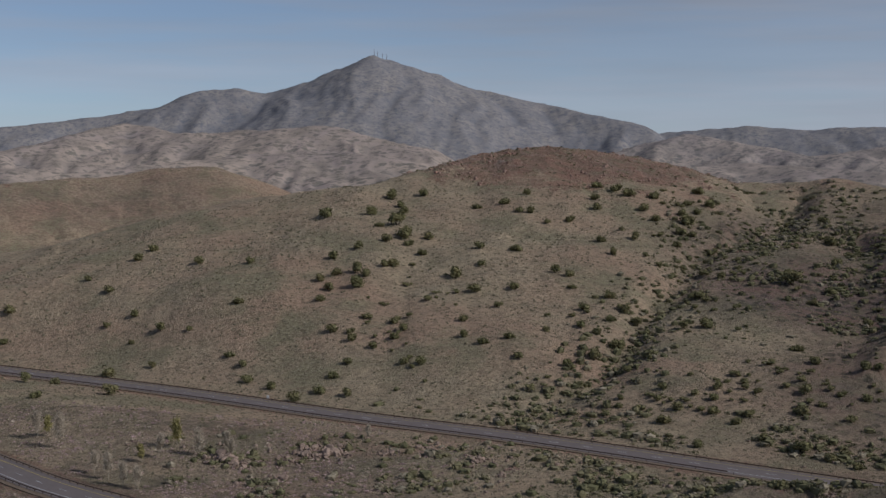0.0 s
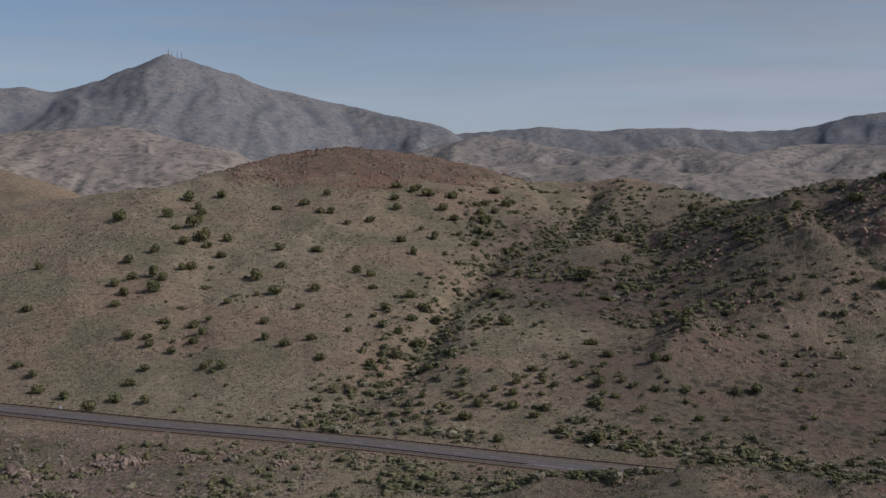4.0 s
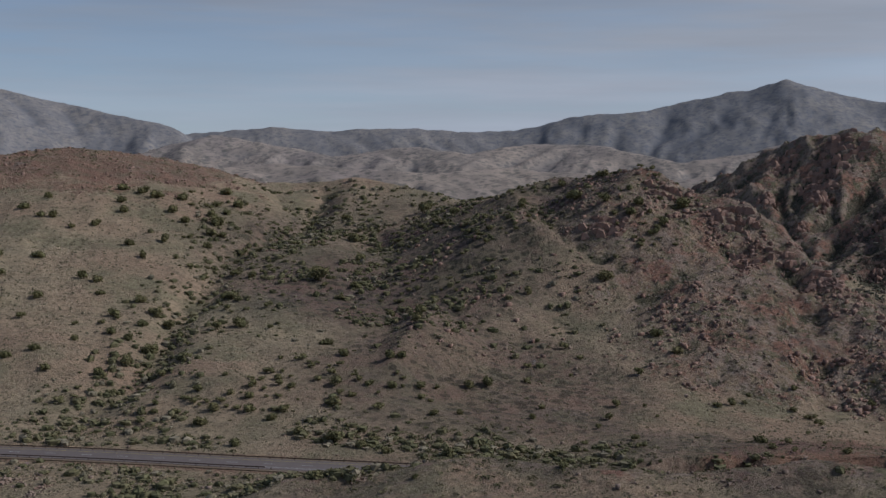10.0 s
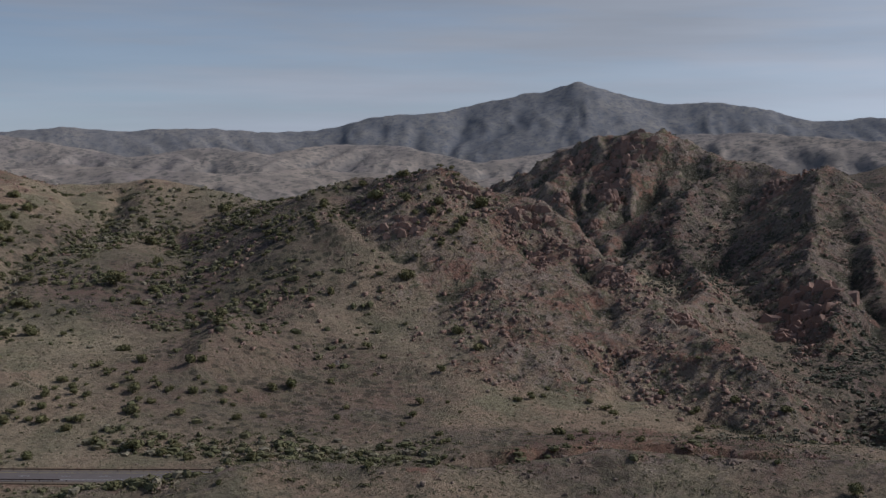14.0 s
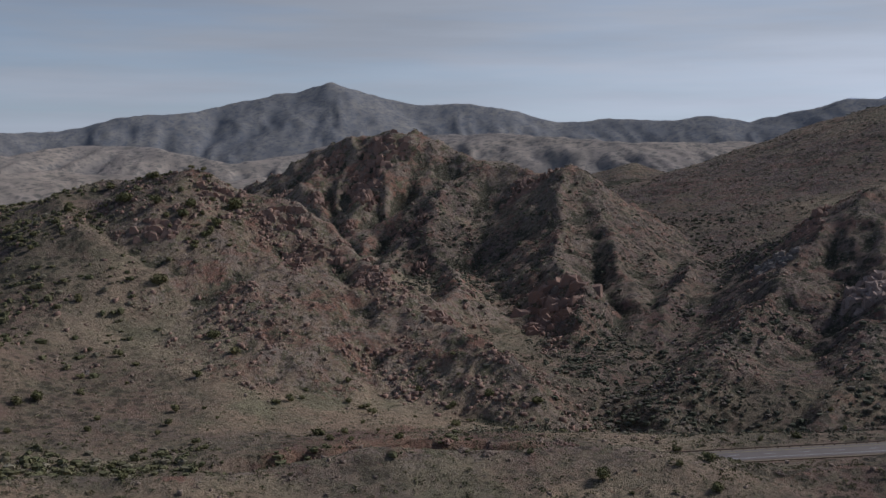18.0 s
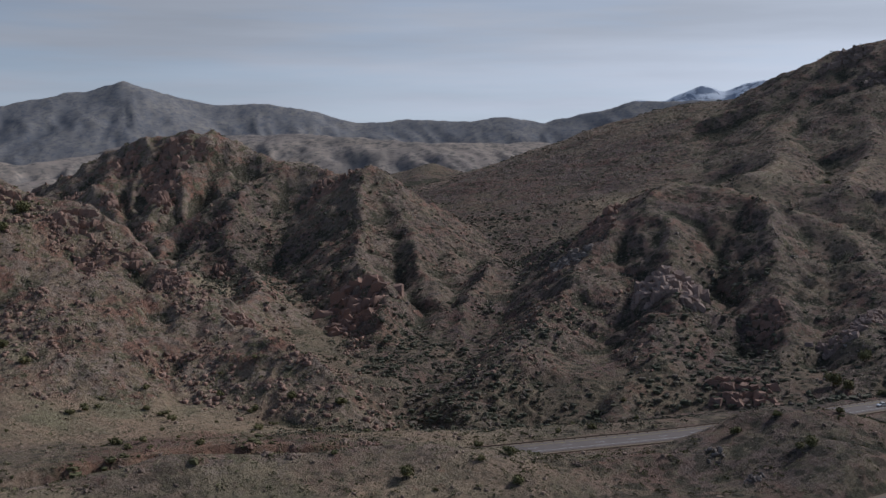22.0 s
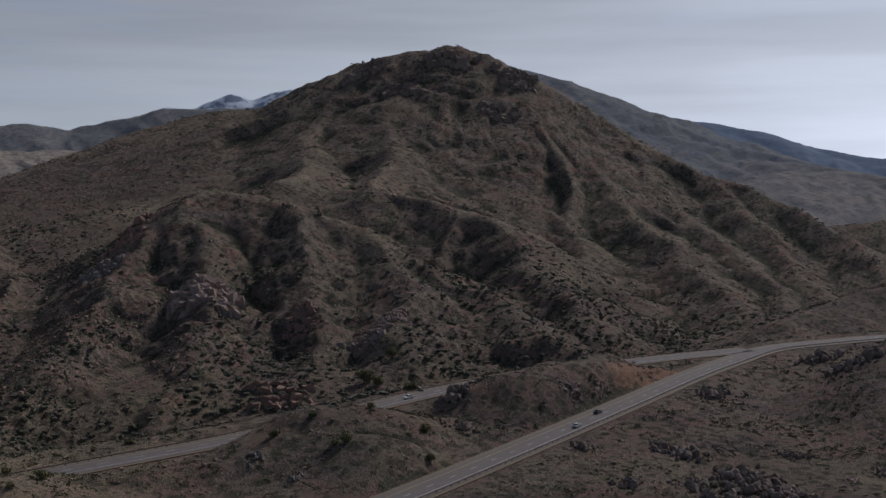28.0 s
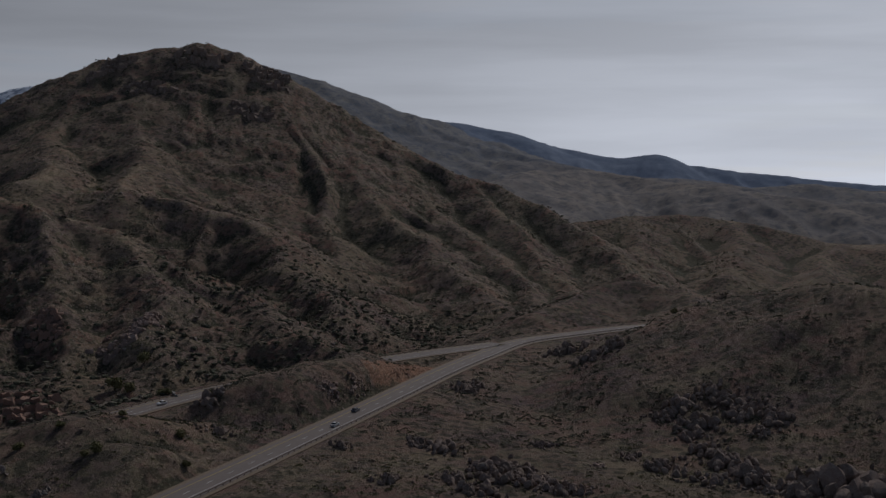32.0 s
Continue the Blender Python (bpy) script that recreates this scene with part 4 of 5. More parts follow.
def scrub_material(name, a, b, c):
    """Leaves whose colour changes from bush to bush and a little from spray to spray."""
    m = Mat(name, 0.9, 0.12)
    tone = m.attr("tone")
    geo = m.t.nodes.new("ShaderNodeNewGeometry").outputs["Random Per Island"]
    col = m.mix(m.ramp(tone, 0.0, 0.75), a, b)
    col = m.mix(m.ramp(tone, 0.72, 0.86), col, c)
    col = m.mix(m.ramp(geo, 0.0, 1.0, 0.0, 0.45), col, tuple(0.45 * v for v in a))
    m.colour(col)
    return m.m


SCRUB = scrub_material("scrub_leaves", (0.152, 0.148, 0.075), (0.21, 0.186, 0.1), (0.31, 0.265, 0.185))
CHAPARRAL = scrub_material("chaparral_leaves", (0.125, 0.13, 0.088), (0.175, 0.165, 0.118), (0.24, 0.195, 0.155))
HEATHER = scrub_material("purple_brown_twigs", (0.46, 0.33, 0.31), (0.52, 0.38, 0.33), (0.6, 0.5, 0.37))
TUFT = foliage_material("dry_grass", (0.13, 0.115, 0.07), (0.13, 0.115, 0.07), (0.26, 0.21, 0.125))
PALE_WOOD = foliage_material("pale_twigs", (0.56, 0.48, 0.36), (0.47, 0.39, 0.29), (0.36, 0.3, 0.22))
YELLOW_LEAF = foliage_material("yellow_leaves", (0.42, 0.37, 0.14), (0.36, 0.31, 0.13), (0.28, 0.25, 0.11))


def bark_material():
    m = Mat("bark", 0.95, 0.1)
    m.colour(m.mix(m.ramp(m.noise(4.0, 4), 0.4, 0.6), (0.1, 0.075, 0.055), (0.05, 0.04, 0.03)))
    return m.m


BARK = bark_material()


def stone_material(name, a, b, c):
    m = Mat(name, 0.92, 0.15)
    isl = m.t.nodes.new("ShaderNodeNewGeometry").outputs["Random Per Island"]
    info = m.t.nodes.new("ShaderNodeObjectInfo").outputs["Random"]
    mixr = m.math("FRACT", m.math("ADD", isl, info))
    col = m.mix(mixr, a, b)
    col = m.mix(m.ramp(m.noise(0.5, 6, 0.65), 0.42, 0.66), col, c)
    col = m.mix(m.ramp(m.noise(2.5, 5, 0.7), 0.55, 0.75), col, tuple(0.45 * v for v in b))
    m.colour(col)
    m.bump(m.noise(1.6, 6, 0.7), 0.8, 0.35)
    return m.m


STONES = (
    stone_material("grey_rock", (0.24, 0.2, 0.17), (0.16, 0.13, 0.115), (0.3, 0.26, 0.22)),
    stone_material("red_rock", (0.37, 0.225, 0.165), (0.22, 0.14, 0.108), (0.3, 0.21, 0.165)),
    stone_material("tan_rock", (0.37, 0.275, 0.205), (0.25, 0.185, 0.14), (0.2, 0.145, 0.115)),
    stone_material("pale_rock", (0.4, 0.31, 0.26), (0.3, 0.225, 0.185), (0.24, 0.165, 0.135)),
    stone_material("brown_boulder", (0.25, 0.18, 0.145), (0.13, 0.1, 0.082), (0.3, 0.24, 0.2)),
)
STONE_WORDS = ("grey weathered granite", "reddish brown weathered", "tan sunlit", "pale pinkish grey", "rounded dark brown")

def level(x, y):
    return float(height(np.array([x], np.float32), np.array([y], np.float32))[0][0])


# ---- single bushes ----


def ball(rows, cols):
    """Directions and triangles of a coarse ball."""
    v = [(0, 0, 1.0)]
    for i in range(1, rows):
        t = math.pi * i / rows
        v += [(math.sin(t) * math.cos(2 * math.pi * (j + 0.5 * (i % 2)) / cols), math.sin(t) * math.sin(2 * math.pi * (j + 0.5 * (i % 2)) / cols), math.cos(t)) for j in range(cols)]
    v.append((0, 0, -1.0))
    f = [(0, 1 + j, 1 + (j + 1) % cols) for j in range(cols)]
    for i in range(rows - 2):
        a, b = 1 + i * cols, 1 + (i + 1) * cols
        for j in range(cols):
            k = (j + 1) % cols
            f += [(a + j, b + j, b + k), (a + j, b + k, a + k)]
    last, a = len(v) - 1, 1 + (rows - 2) * cols
    f += [(a + j, last, a + (j + 1) % cols) for j in range(cols)]
    return np.array(v), f


BALL_V, BALL_F = ball(6, 9)


def crown_mesh(seed, lumps, leaves, material, flat=0.75):
    """A bush's crown: lumpy inside, with many small sprays of leaves all over."""
    r = np.random.default_rng(seed)
    centres = [np.array((r.normal(0, 0.27), r.normal(0, 0.27), 0.42 + r.uniform(0.0, 0.75) * flat)) for _ in range(lumps)]
    sizes = r.uniform(0.38, 0.6, lumps)
    verts, faces = [], []
    for c, s in zip(centres, sizes):
        base = len(verts)
        for d in BALL_V:
            verts.append(c + d * s * r.uniform(0.65, 1.0) * (1, 1, 0.8))
        faces += [tuple(base + k for k in f) for f in BALL_F]
    for _ in range(leaves):
        k = r.integers(lumps)
        d = r.normal(0, 1, 3)
        d /= np.linalg.norm(d)
        p = centres[k] + d * sizes[k] * r.uniform(0.85, 1.2) * (1, 1, 0.85)
        if p[2] < 0.03:
            continue
        a, b = np.cross(d, r.normal(0, 1, 3)), r.normal(0, 1, 3)
        a = a / np.linalg.norm(a) * r.uniform(0.05, 0.11)
        b = (d + 0.5 * b / np.linalg.norm(b)) * r.uniform(0.07, 0.15)
        base = len(verts)
        verts += [p - a, p + a, p + b + a * 0.3, p + b - a * 0.4]
        faces.append((base, base + 1, base + 2, base + 3))
    return mesh_of("crown", verts, faces, material)


def trunk_mesh(seed):
    r = np.random.default_rng(seed)
    verts, faces = [], []
    for _ in range(3):
        a = r.uniform(0, 6.28)
        tip = np.array((math.cos(a) * 0.35, math.sin(a) * 0.35, 0.75))
        base = len(verts)
        for k in range(4):
            f = k / 3
            p, w = np.array((0, 0, -0.35)) * (1 - f) + tip * f, 0.085 * (1 - 0.7 * f)
            verts += [p + (math.cos(j * 1.257) * w, math.sin(j * 1.257) * w, 0) for j in range(5)]
        for k in range(3):
            faces += [(base + k * 5 + j, base + k * 5 + (j + 1) % 5, base + k * 5 + 5 + (j + 1) % 5, base + k * 5 + 5 + j) for j in range(5)]
    return mesh_of("trunk", verts, faces, BARK)


CROWNS = [crown_mesh(100 + k, 5 + k % 4, 420, JUNIPER, 0.75 + 0.12 * (k % 3)) for k in range(8)]
TRUNKS = [trunk_mesh(200 + k) for k in range(3)]
BUSH_WORDS = {
    "knoll": "rounded dark green juniper bush on a dry grass slope",
    "draw": "dark green juniper bush beside a dry gully",
    "hill": "olive green bush on a rocky hillside",
    "road": "grey-green desert bush on the scrubby ground near the highway",
}
BUSHES = {}
BUSHES["knoll 0"] = [(-211, 588, 30), (-206, 564, 29), (-180, 614, 31), (-172, 494, 26), (-164, 594, 30), (-161, 639, 32), (-159, 493, 25), (-157, 562, 23), (-156, 655, 33), (-153, 450, 23), (-145, 567, 29), (-142, 509, 31), (-141, 544, 19), (-130, 468, 33), (-128, 547, 27), (-125, 516, 18), (-125, 620, 31), (-114, 541, 22), (-97, 608, 30), (-94, 553, 27), (-92, 516, 26), (-84, 506, 25), (-80, 491, 29), (-69, 480, 24), (-67, 688, 34), (-65, 683, 33), (-59, 577, 28), (-57, 461, 29), (-56, 552, 27), (-55, 606, 30), (-53, 566, 28), (-51, 585, 29)]
BUSHES["knoll 1"] = [(-49, 471, 28), (-48, 522, 26), (-44, 485, 24), (-43, 620, 30), (-42, 586, 29), (-40, 520, 25), (-40, 568, 42), (-40, 688, 34), (-39, 495, 24), (-39, 513, 25), (-37, 464, 23), (-37, 580, 28), (-34, 534, 26), (-34, 659, 32), (-30, 633, 31), (-30, 726, 53), (-29, 506, 25), (-29, 595, 29), (-25, 597, 29), (-25, 664, 52), (-25, 706, 34), (-22, 694, 34), (-21, 512, 25), (-21, 529, 26), (-20, 643, 47), (-18, 633, 31), (-17, 518, 25), (-16, 489, 24), (-12, 729, 36), (-11, 621, 30), (-9, 487, 24), (-8, 642, 31)]
BUSHES["knoll 2"] = [(-7, 553, 27), (6, 584, 37), (9, 506, 25), (9, 525, 26), (15, 564, 39), (16, 496, 24), (19, 597, 29), (19, 621, 30), (19, 701, 34), (25, 543, 19), (27, 498, 24), (30, 482, 24), (33, 566, 28), (36, 700, 34), (37, 620, 39), (43, 684, 33), (44, 511, 25), (49, 477, 23), (49, 682, 33), (49, 716, 24), (54, 586, 29), (57, 665, 33), (70, 671, 33)]
BUSHES["draw 0"] = [(59, 518, 33), (60, 567, 28), (61, 486, 31), (61, 580, 28), (63, 542, 27), (65, 439, 17), (65, 510, 25), (72, 502, 40), (73, 527, 26), (77, 556, 27), (81, 442, 22), (81, 542, 37), (82, 633, 31), (86, 533, 26), (86, 614, 30), (87, 515, 25), (88, 696, 34), (89, 714, 35), (91, 433, 17), (93, 742, 36), (100, 436, 26), (101, 638, 32), (102, 510, 25), (104, 734, 36), (110, 726, 36), (111, 442, 16), (112, 512, 41), (113, 431, 20), (116, 698, 34), (118, 558, 44), (119, 682, 34), (125, 646, 32)]
BUSHES["draw 1"] = [(127, 730, 47), (130, 606, 30), (131, 670, 33), (135, 588, 29), (138, 670, 33), (138, 703, 35), (139, 689, 45), (141, 481, 22), (142, 481, 24), (143, 461, 24), (143, 463, 21), (147, 734, 36), (149, 711, 35), (157, 445, 23), (157, 446, 23), (159, 762, 38), (161, 445, 18), (161, 737, 37), (162, 445, 23), (164, 567, 46), (167, 546, 28), (179, 559, 29), (181, 480, 25), (182, 480, 25), (182, 516, 27), (187, 492, 31), (195, 601, 40), (214, 668, 34), (224, 718, 37), (244, 501, 27), (263, 636, 34), (272, 705, 52)]
BUSHES["draw 2"] = [(282, 588, 32)]
BUSHES["hill 0"] = [(280, 433, 25), (281, 451, 34), (281, 496, 42), (305, 570, 41), (309, 547, 31), (314, 530, 42), (317, 513, 29), (320, 615, 34), (321, 534, 39), (325, 517, 30), (332, 590, 33), (346, 532, 40)]
BUSHES["road 0"] = [(70, 402, 20), (76, 414, 33), (83, 389, 25), (83, 424, 29), (91, 320, 18), (94, 418, 23), (97, 428, 21), (100, 409, 25), (106, 394, 24), (106, 414, 23), (110, 293, 15), (115, 381, 27), (121, 372, 23), (124, 412, 25), (127, 364, 21), (127, 377, 23), (130, 430, 28), (133, 419, 19), (142, 427, 18), (143, 351, 24), (149, 284, 19), (150, 423, 22), (156, 397, 23), (158, 355, 23), (167, 399, 17), (173, 336, 18), (182, 425, 23), (190, 427, 34), (192, 390, 19), (247, 231, 13), (253, 339, 25), (254, 420, 24)]
BUSHES["road 1"] = [(255, 211, 23), (256, 202, 10), (267, 311, 18), (274, 187, 19), (275, 200, 13), (281, 275, 13), (287, 199, 20), (320, 234, 15), (329, 316, 18), (333, 354, 21), (333, 375, 22), (345, 346, 24), (351, 311, 21), (352, 137, 17), (353, 134, 26), (353, 224, 14), (354, 328, 26), (358, 307, 25), (361, 162, 23), (362, 109, 17), (362, 109, 17), (363, 295, 32), (365, 218, 19), (371, 152, 18), (383, 236, 15), (385, 137, 14), (387, 118, 22), (399, 235, 16), (420, 230, 14), (465, 79, 14), (466, 129, 21), (483, 153, 20)]
BUSHES["road 2"] = [(484, 155, 22), (487, 251, 19), (493, 239, 21), (496, 249, 22), (511, 287, 20), (567, 132, 23), (570, 136, 23), (575, -63, 20), (580, 202, 36), (586, 212, 49), (617, 207, 38), (825, 350, 39), (847, 388, 32), (1101, 409, 40)]

rb = random.Random(5)
spots = [(x, y, s, key.split()[0]) for key, rows in BUSHES.items() for x, y, s in rows]
levels = height(np.array([s[0] for s in spots], np.float32), np.array([s[1] for s in spots], np.float32))[0]
for (x, y, s, where), z in zip(spots, levels):
    bush = thing("juniper_bush", BUSH_WORDS[where], "bush", x, y, float(z) - 0.12 * s / 10, "bushes on the slopes", rb.uniform(0, 360))
    w = s / 10 * rb.uniform(0.85, 1.1)
    tall = w * rb.uniform(0.85, 1.15)
    scale = Matrix.Diagonal((w, w * rb.uniform(0.85, 1.1), tall, 1))
    piece("crown", CROWNS[rb.randrange(len(CROWNS))], bush, scale)
    piece("trunk", TRUNKS[rb.randrange(len(TRUNKS))], bush, scale)

# the bushes that crowd the slopes above the gully, the crest of the rocky hill and its foot
LIGHT_CROWNS = [crown_mesh(140 + k, 5, 170, JUNIPER, 0.7 + 0.1 * k) for k in range(4)]
CROWN_SHAPES = [([tuple(v.co) for v in me.vertices], [tuple(p.vertices) for p in me.polygons]) for me in LIGHT_CROWNS]
for count, seed, (az0, az1, r0, r1), gather, words in (
        (130, 81, (9.5, 24.0, 560, 770), 0.0, "olive green bushes crowding the slope above the gully"),
        (50, 82, (20.0, 33.0, 580, 700), 0.1, "dark olive bushes along the crest of the rocky hill"),
        (60, 83, (4.0, 22.0, 430, 480), -0.1, "grey-green bushes at the foot of the slope"),
        (40, 84, (-6.0, 14.0, 470, 620), 0.0, "small juniper bushes scattered over the grassy slope"),
        (40, 85, (25.0, 46.0, 400, 520), 0.0, "small olive bushes at the foot of the stony hill")):
    gb = np.random.default_rng(seed)
    az, r = np.radians(gb.uniform(az0, az1, count * 5)), gb.uniform(r0, r1, count * 5)
    bx, by = (r * np.sin(az)).astype(np.float32), (r * np.cos(az)).astype(np.float32)
    good = (fbm(bx / 45, by / 45, 3, seed) > gather) & (to_line(bx, by, ROAD_UPPER[::2])[0] > 13)
    bx, by = bx[good][:count], by[good][:count]
    verts, faces = [], []
    for x, y, z in zip(bx, by, height(bx, by)[0]):
        s = float(gb.uniform(0.9, 2.5))
        m = pose(float(x), float(y), float(z) - 0.12 * s, 0, 0, float(gb.uniform(0, 360))) @ Matrix.Diagonal((s, s * 0.95, s * float(gb.uniform(0.7, 1.0)), 1))
        shape, sides = CROWN_SHAPES[int(gb.integers(4))]
        base = len(verts)
        verts += [m @ Vector(v) for v in shape]
        faces += [tuple(base + k for k in f) for f in sides]
    tagged(new("bushes", mesh_of("bushes", verts, faces, JUNIPER)), words, "bushes", kind="stuff")

# ---- rock outcrops ----


def boulder_mesh(seed, material):
    r = np.random.default_rng(seed)
    bm = bmesh.new()
    bmesh.ops.create_icosphere(bm, subdivisions=2, radius=1.0)
    # flat broken faces: cut the ball by a few planes
    planes = [(d / np.linalg.norm(d), r.uniform(0.4, 0.7)) for d in r.normal(0, 1, (13, 3))]
    for v in bm.verts:
        p = np.array(v.co)
        for d, cut in planes:
            over = p @ d - cut
            if over > 0:
                p = p - d * over * 0.99
        v.co = p * (1.0, 0.85, 0.9) * r.uniform(0.98, 1.02)
    me = bpy.data.meshes.new("boulder")
    bm.to_mesh(me)
    bm.free()
    me.materials.append(material)
    return me


BOULDERS = [[boulder_mesh(300 + 10 * k + j, stone) for j in range(4)] for k, stone in enumerate(STONES)]
OUTCROPS = {}
OUTCROPS["a"] = [(-69, 376, 80, 2), (-65, 370, 60, 2), (-50, 376, 51, 2), (-43, 385, 76, 2), (-36, 385, 85, 2), (-17, 384, 52, 2), (-6, 391, 43, 2), (-49, 358, 53, 2), (12, 375, 51, 2), (21, 364, 31, 1), (9, 369, 36, 2), (18, 358, 31, 2), (101, 313, 36, 2), (86, 314, 28, 2), (8, 377, 37, 2), (210, 314, 28, 2), (185, 261, 31, 2), (273, 282, 48, 2), (161, 268, 19, 2), (234, 244, 37, 2), (309, 283, 31, 1), (237, 238, 37, 2), (301, 263, 34, 1), (342, 159, 55, 0)]
OUTCROPS["b"] = [(334, 143, 45, 0), (309, 189, 27, 2), (464, 80, 46, 3), (483, 72, 36, 3), (390, 15, 114, 4), (411, 33, 96, 4), (374, 3, 87, 4), (363, 47, 71, 4), (438, -58, 120, 4), (450, -72, 106, 4), (434, -83, 103, 4), (427, -53, 83, 4), (397, -20, 44, 3), (464, 81, 69, 3), (478, 75, 63, 3), (458, 83, 49, 3), (404, 109, 73, 4), (516, 28, 80, 4), (371, 27, 94, 4), (360, 18, 98, 4), (390, 6, 91, 4), (363, -10, 92, 4), (393, -41, 107, 4), (411, -56, 97, 4)]
OUTCROPS["c"] = [(394, -61, 132, 4), (368, -79, 102, 4), (456, -52, 107, 4), (460, -65, 99, 4), (442, -76, 113, 4), (367, -92, 220, 4), (368, -81, 132, 4), (422, -1, 66, 4), (423, -77, 75, 4), (402, 68, 63, 4), (601, -15, 140, 4), (546, -32, 127, 4), (540, -21, 115, 4), (441, 123, 89, 4), (508, 32, 89, 4), (375, 15, 109, 4), (369, -1, 93, 4), (380, -66, 112, 4), (379, -52, 89, 4), (368, -73, 87, 4), (407, -31, 63, 4), (414, 42, 73, 4), (450, -45, 79, 4), (352, 518, 46, 1)]
OUTCROPS["d"] = [(367, 511, 41, 1), (348, 479, 34, 1), (368, 459, 58, 1), (373, 458, 58, 1), (376, 449, 43, 1), (341, 474, 33, 1), (380, 410, 41, 1), (369, 429, 37, 1), (158, 638, 43, 1), (189, 657, 45, 1), (282, 537, 45, 1), (221, 449, 29, 0), (253, 420, 28, 0), (300, 388, 32, 1), (362, 367, 34, 1), (366, 341, 33, 1), (374, 463, 49, 1), (762, 263, 66, 1), (675, 222, 52, 3), (665, 243, 52, 1), (787, 458, 74, 1), (592, 513, 77, 1)]
OUTCROPS["e"] = [(598, 548, 80, 1), (612, 588, 69, 1), (519, 62, 34, 1), (529, 58, 39, 1), (235, 316, 34, 1), (251, 319, 35, 1), (268, 325, 24, 1), (274, 295, 39, 1), (300, 267, 34, 1), (288, 271, 34, 1), (783, 455, 178, 1), (721, 887, 187, 1), (820, 752, 145, 1)]
OUTCROPS["f"] = [(817, 777, 147, 1), (692, 805, 121, 1), (662, 743, 114, 1), (640, 693, 108, 1), (401, 488, 62, 1), (558, 578, 92, 1), (683, 864, 108, 1), (706, 794, 122, 1), (696, 987, 158, 1), (703, 935, 153, 1), (385, 490, 71, 1), (351, 512, 51, 1), (373, 459, 68, 1), (346, 477, 39, 1)]

spots = [row for rows in OUTCROPS.values() for row in rows]
ro = random.Random(11)
levels = height(np.array([s[0] for s in spots], np.float32), np.array([s[1] for s in spots], np.float32))[0]
plan = []
for (x, y, s, kind), z in zip(spots, levels):
    size = s / 10
    crag = thing("rock_outcrop", STONE_WORDS[kind] + " rock outcrop of stacked boulders on dry ground", "rock outcrop", x, y, float(z), "rock outcrops")
    for _ in range(min(16 + int(size * 2.2), 48)):
        plan.append((crag, kind, size, x, y, float(z), ro.gauss(0, 0.5) * size, ro.gauss(0, 0.4) * size))
levels = height(np.array([p[3] + p[6] for p in plan], np.float32), np.array([p[4] + p[7] for p in plan], np.float32))[0]
for (crag, kind, size, x, y, z, dx, dy), hz in zip(plan, levels):
    near = math.exp(-(dx**2 + dy**2) / (size * size * 0.5))
    w = size * (0.07 + 0.15 * near) * ro.uniform(0.55, 1.5)
    m = pose(dx, dy, float(hz) - z + w * ro.uniform(0.05, 0.45), ro.uniform(-16, 16), ro.uniform(-16, 16), ro.uniform(0, 360))
    tall = ro.uniform(1.1, 1.7) if size > 9 and kind in (1, 3) else ro.uniform(0.7, 1.3)
    thin = 0.75 if tall > 1.4 else 1.0
    piece("boulder", BOULDERS[kind][ro.randrange(4)], crag, m @ Matrix.Diagonal((w * thin, w * thin, w * tall, 1)))


def slab_mesh(seed, material):
    """An upright block of jointed rock with broken edges."""
    r = np.random.default_rng(seed)
    bm = bmesh.new()
    bmesh.ops.create_cube(bm, size=1.3)
    bmesh.ops.subdivide_edges(bm, edges=bm.edges[:], cuts=1, use_grid_fill=True)
    for v in bm.verts:
        top = 1 - 0.3 * max(v.co.z, 0)
        v.co = Vector((v.co.x * top, v.co.y * top, v.co.z)) + Vector(r.normal(0, 0.11, 3))
    me = bpy.data.meshes.new("slab")
    bm.to_mesh(me)
    bm.free()
    me.materials.append(material)
    return me


# x, y, width, height up the slope, stone
CLIFFS = ((664, 342, 44, 52, 3), (588, 532, 62, 44, 1), (560, 505, 40, 34, 1), (669, 223, 18, 24, 3), (644, 232, 30, 18, 3), (664, 280, 20, 26, 1),
          (558, 247, 34, 26, 1), (745, 440, 24, 28, 1), (700, 434, 26, 26, 0), (364, 512, 24, 14, 1), (378, 459, 20, 11, 1), (298, 528, 24, 13, 1), (371, 484, 14, 8, 1),
          (352, 488, 16, 16, 1), (787, 935, 46, 44, 1), (745, 918, 34, 40, 1), (756, 985, 30, 30, 1), (800, 760, 34, 24, 1), (380, 412, 18, 9, 1), (345, 545, 22, 9, 1), (1468, 415, 70, 34, 4), (1450, 515, 60, 30, 4), (1478, 335, 50, 44, 4), (1400, 455, 60, 26, 4), (1385, 330, 50, 30, 4))
SLABS = [[slab_mesh(360 + 10 * k + j, stone) for j in range(4)] for k, stone in enumerate(STONES)]
plan = []
for x, y, wide, high, kind in CLIFFS:
    r = math.hypot(x, y)
    ox, oy = x / r, y / r
    z = level(x, y)
    face = thing("crag", STONE_WORDS[kind] + " crag split by upright joints on a steep slope", "crag", x, y, z, "rock crags")
    block = max(2.2, wide / 8)
    cols, rows = int(wide / block), max(2, int(high / block / 1.3))
    for i in range(cols):
        for j in range(rows):
            f, g = (i + 0.5) / cols * 2 - 1, (j + 0.5) / rows * 2 - 1
            if math.hypot(f, g) > ro.uniform(0.75, 1.2):
                continue
            a, b = f * wide / 2 + ro.gauss(0, 0.25) * block, g * high * 0.6 + ro.gauss(0, 0.25) * block
            plan.append((face, kind, block, x, y, z, oy * a + ox * b, -ox * a + oy * b))
levels = height(np.array([p[3] + p[6] for p in plan], np.float32), np.array([p[4] + p[7] for p in plan], np.float32))[0]
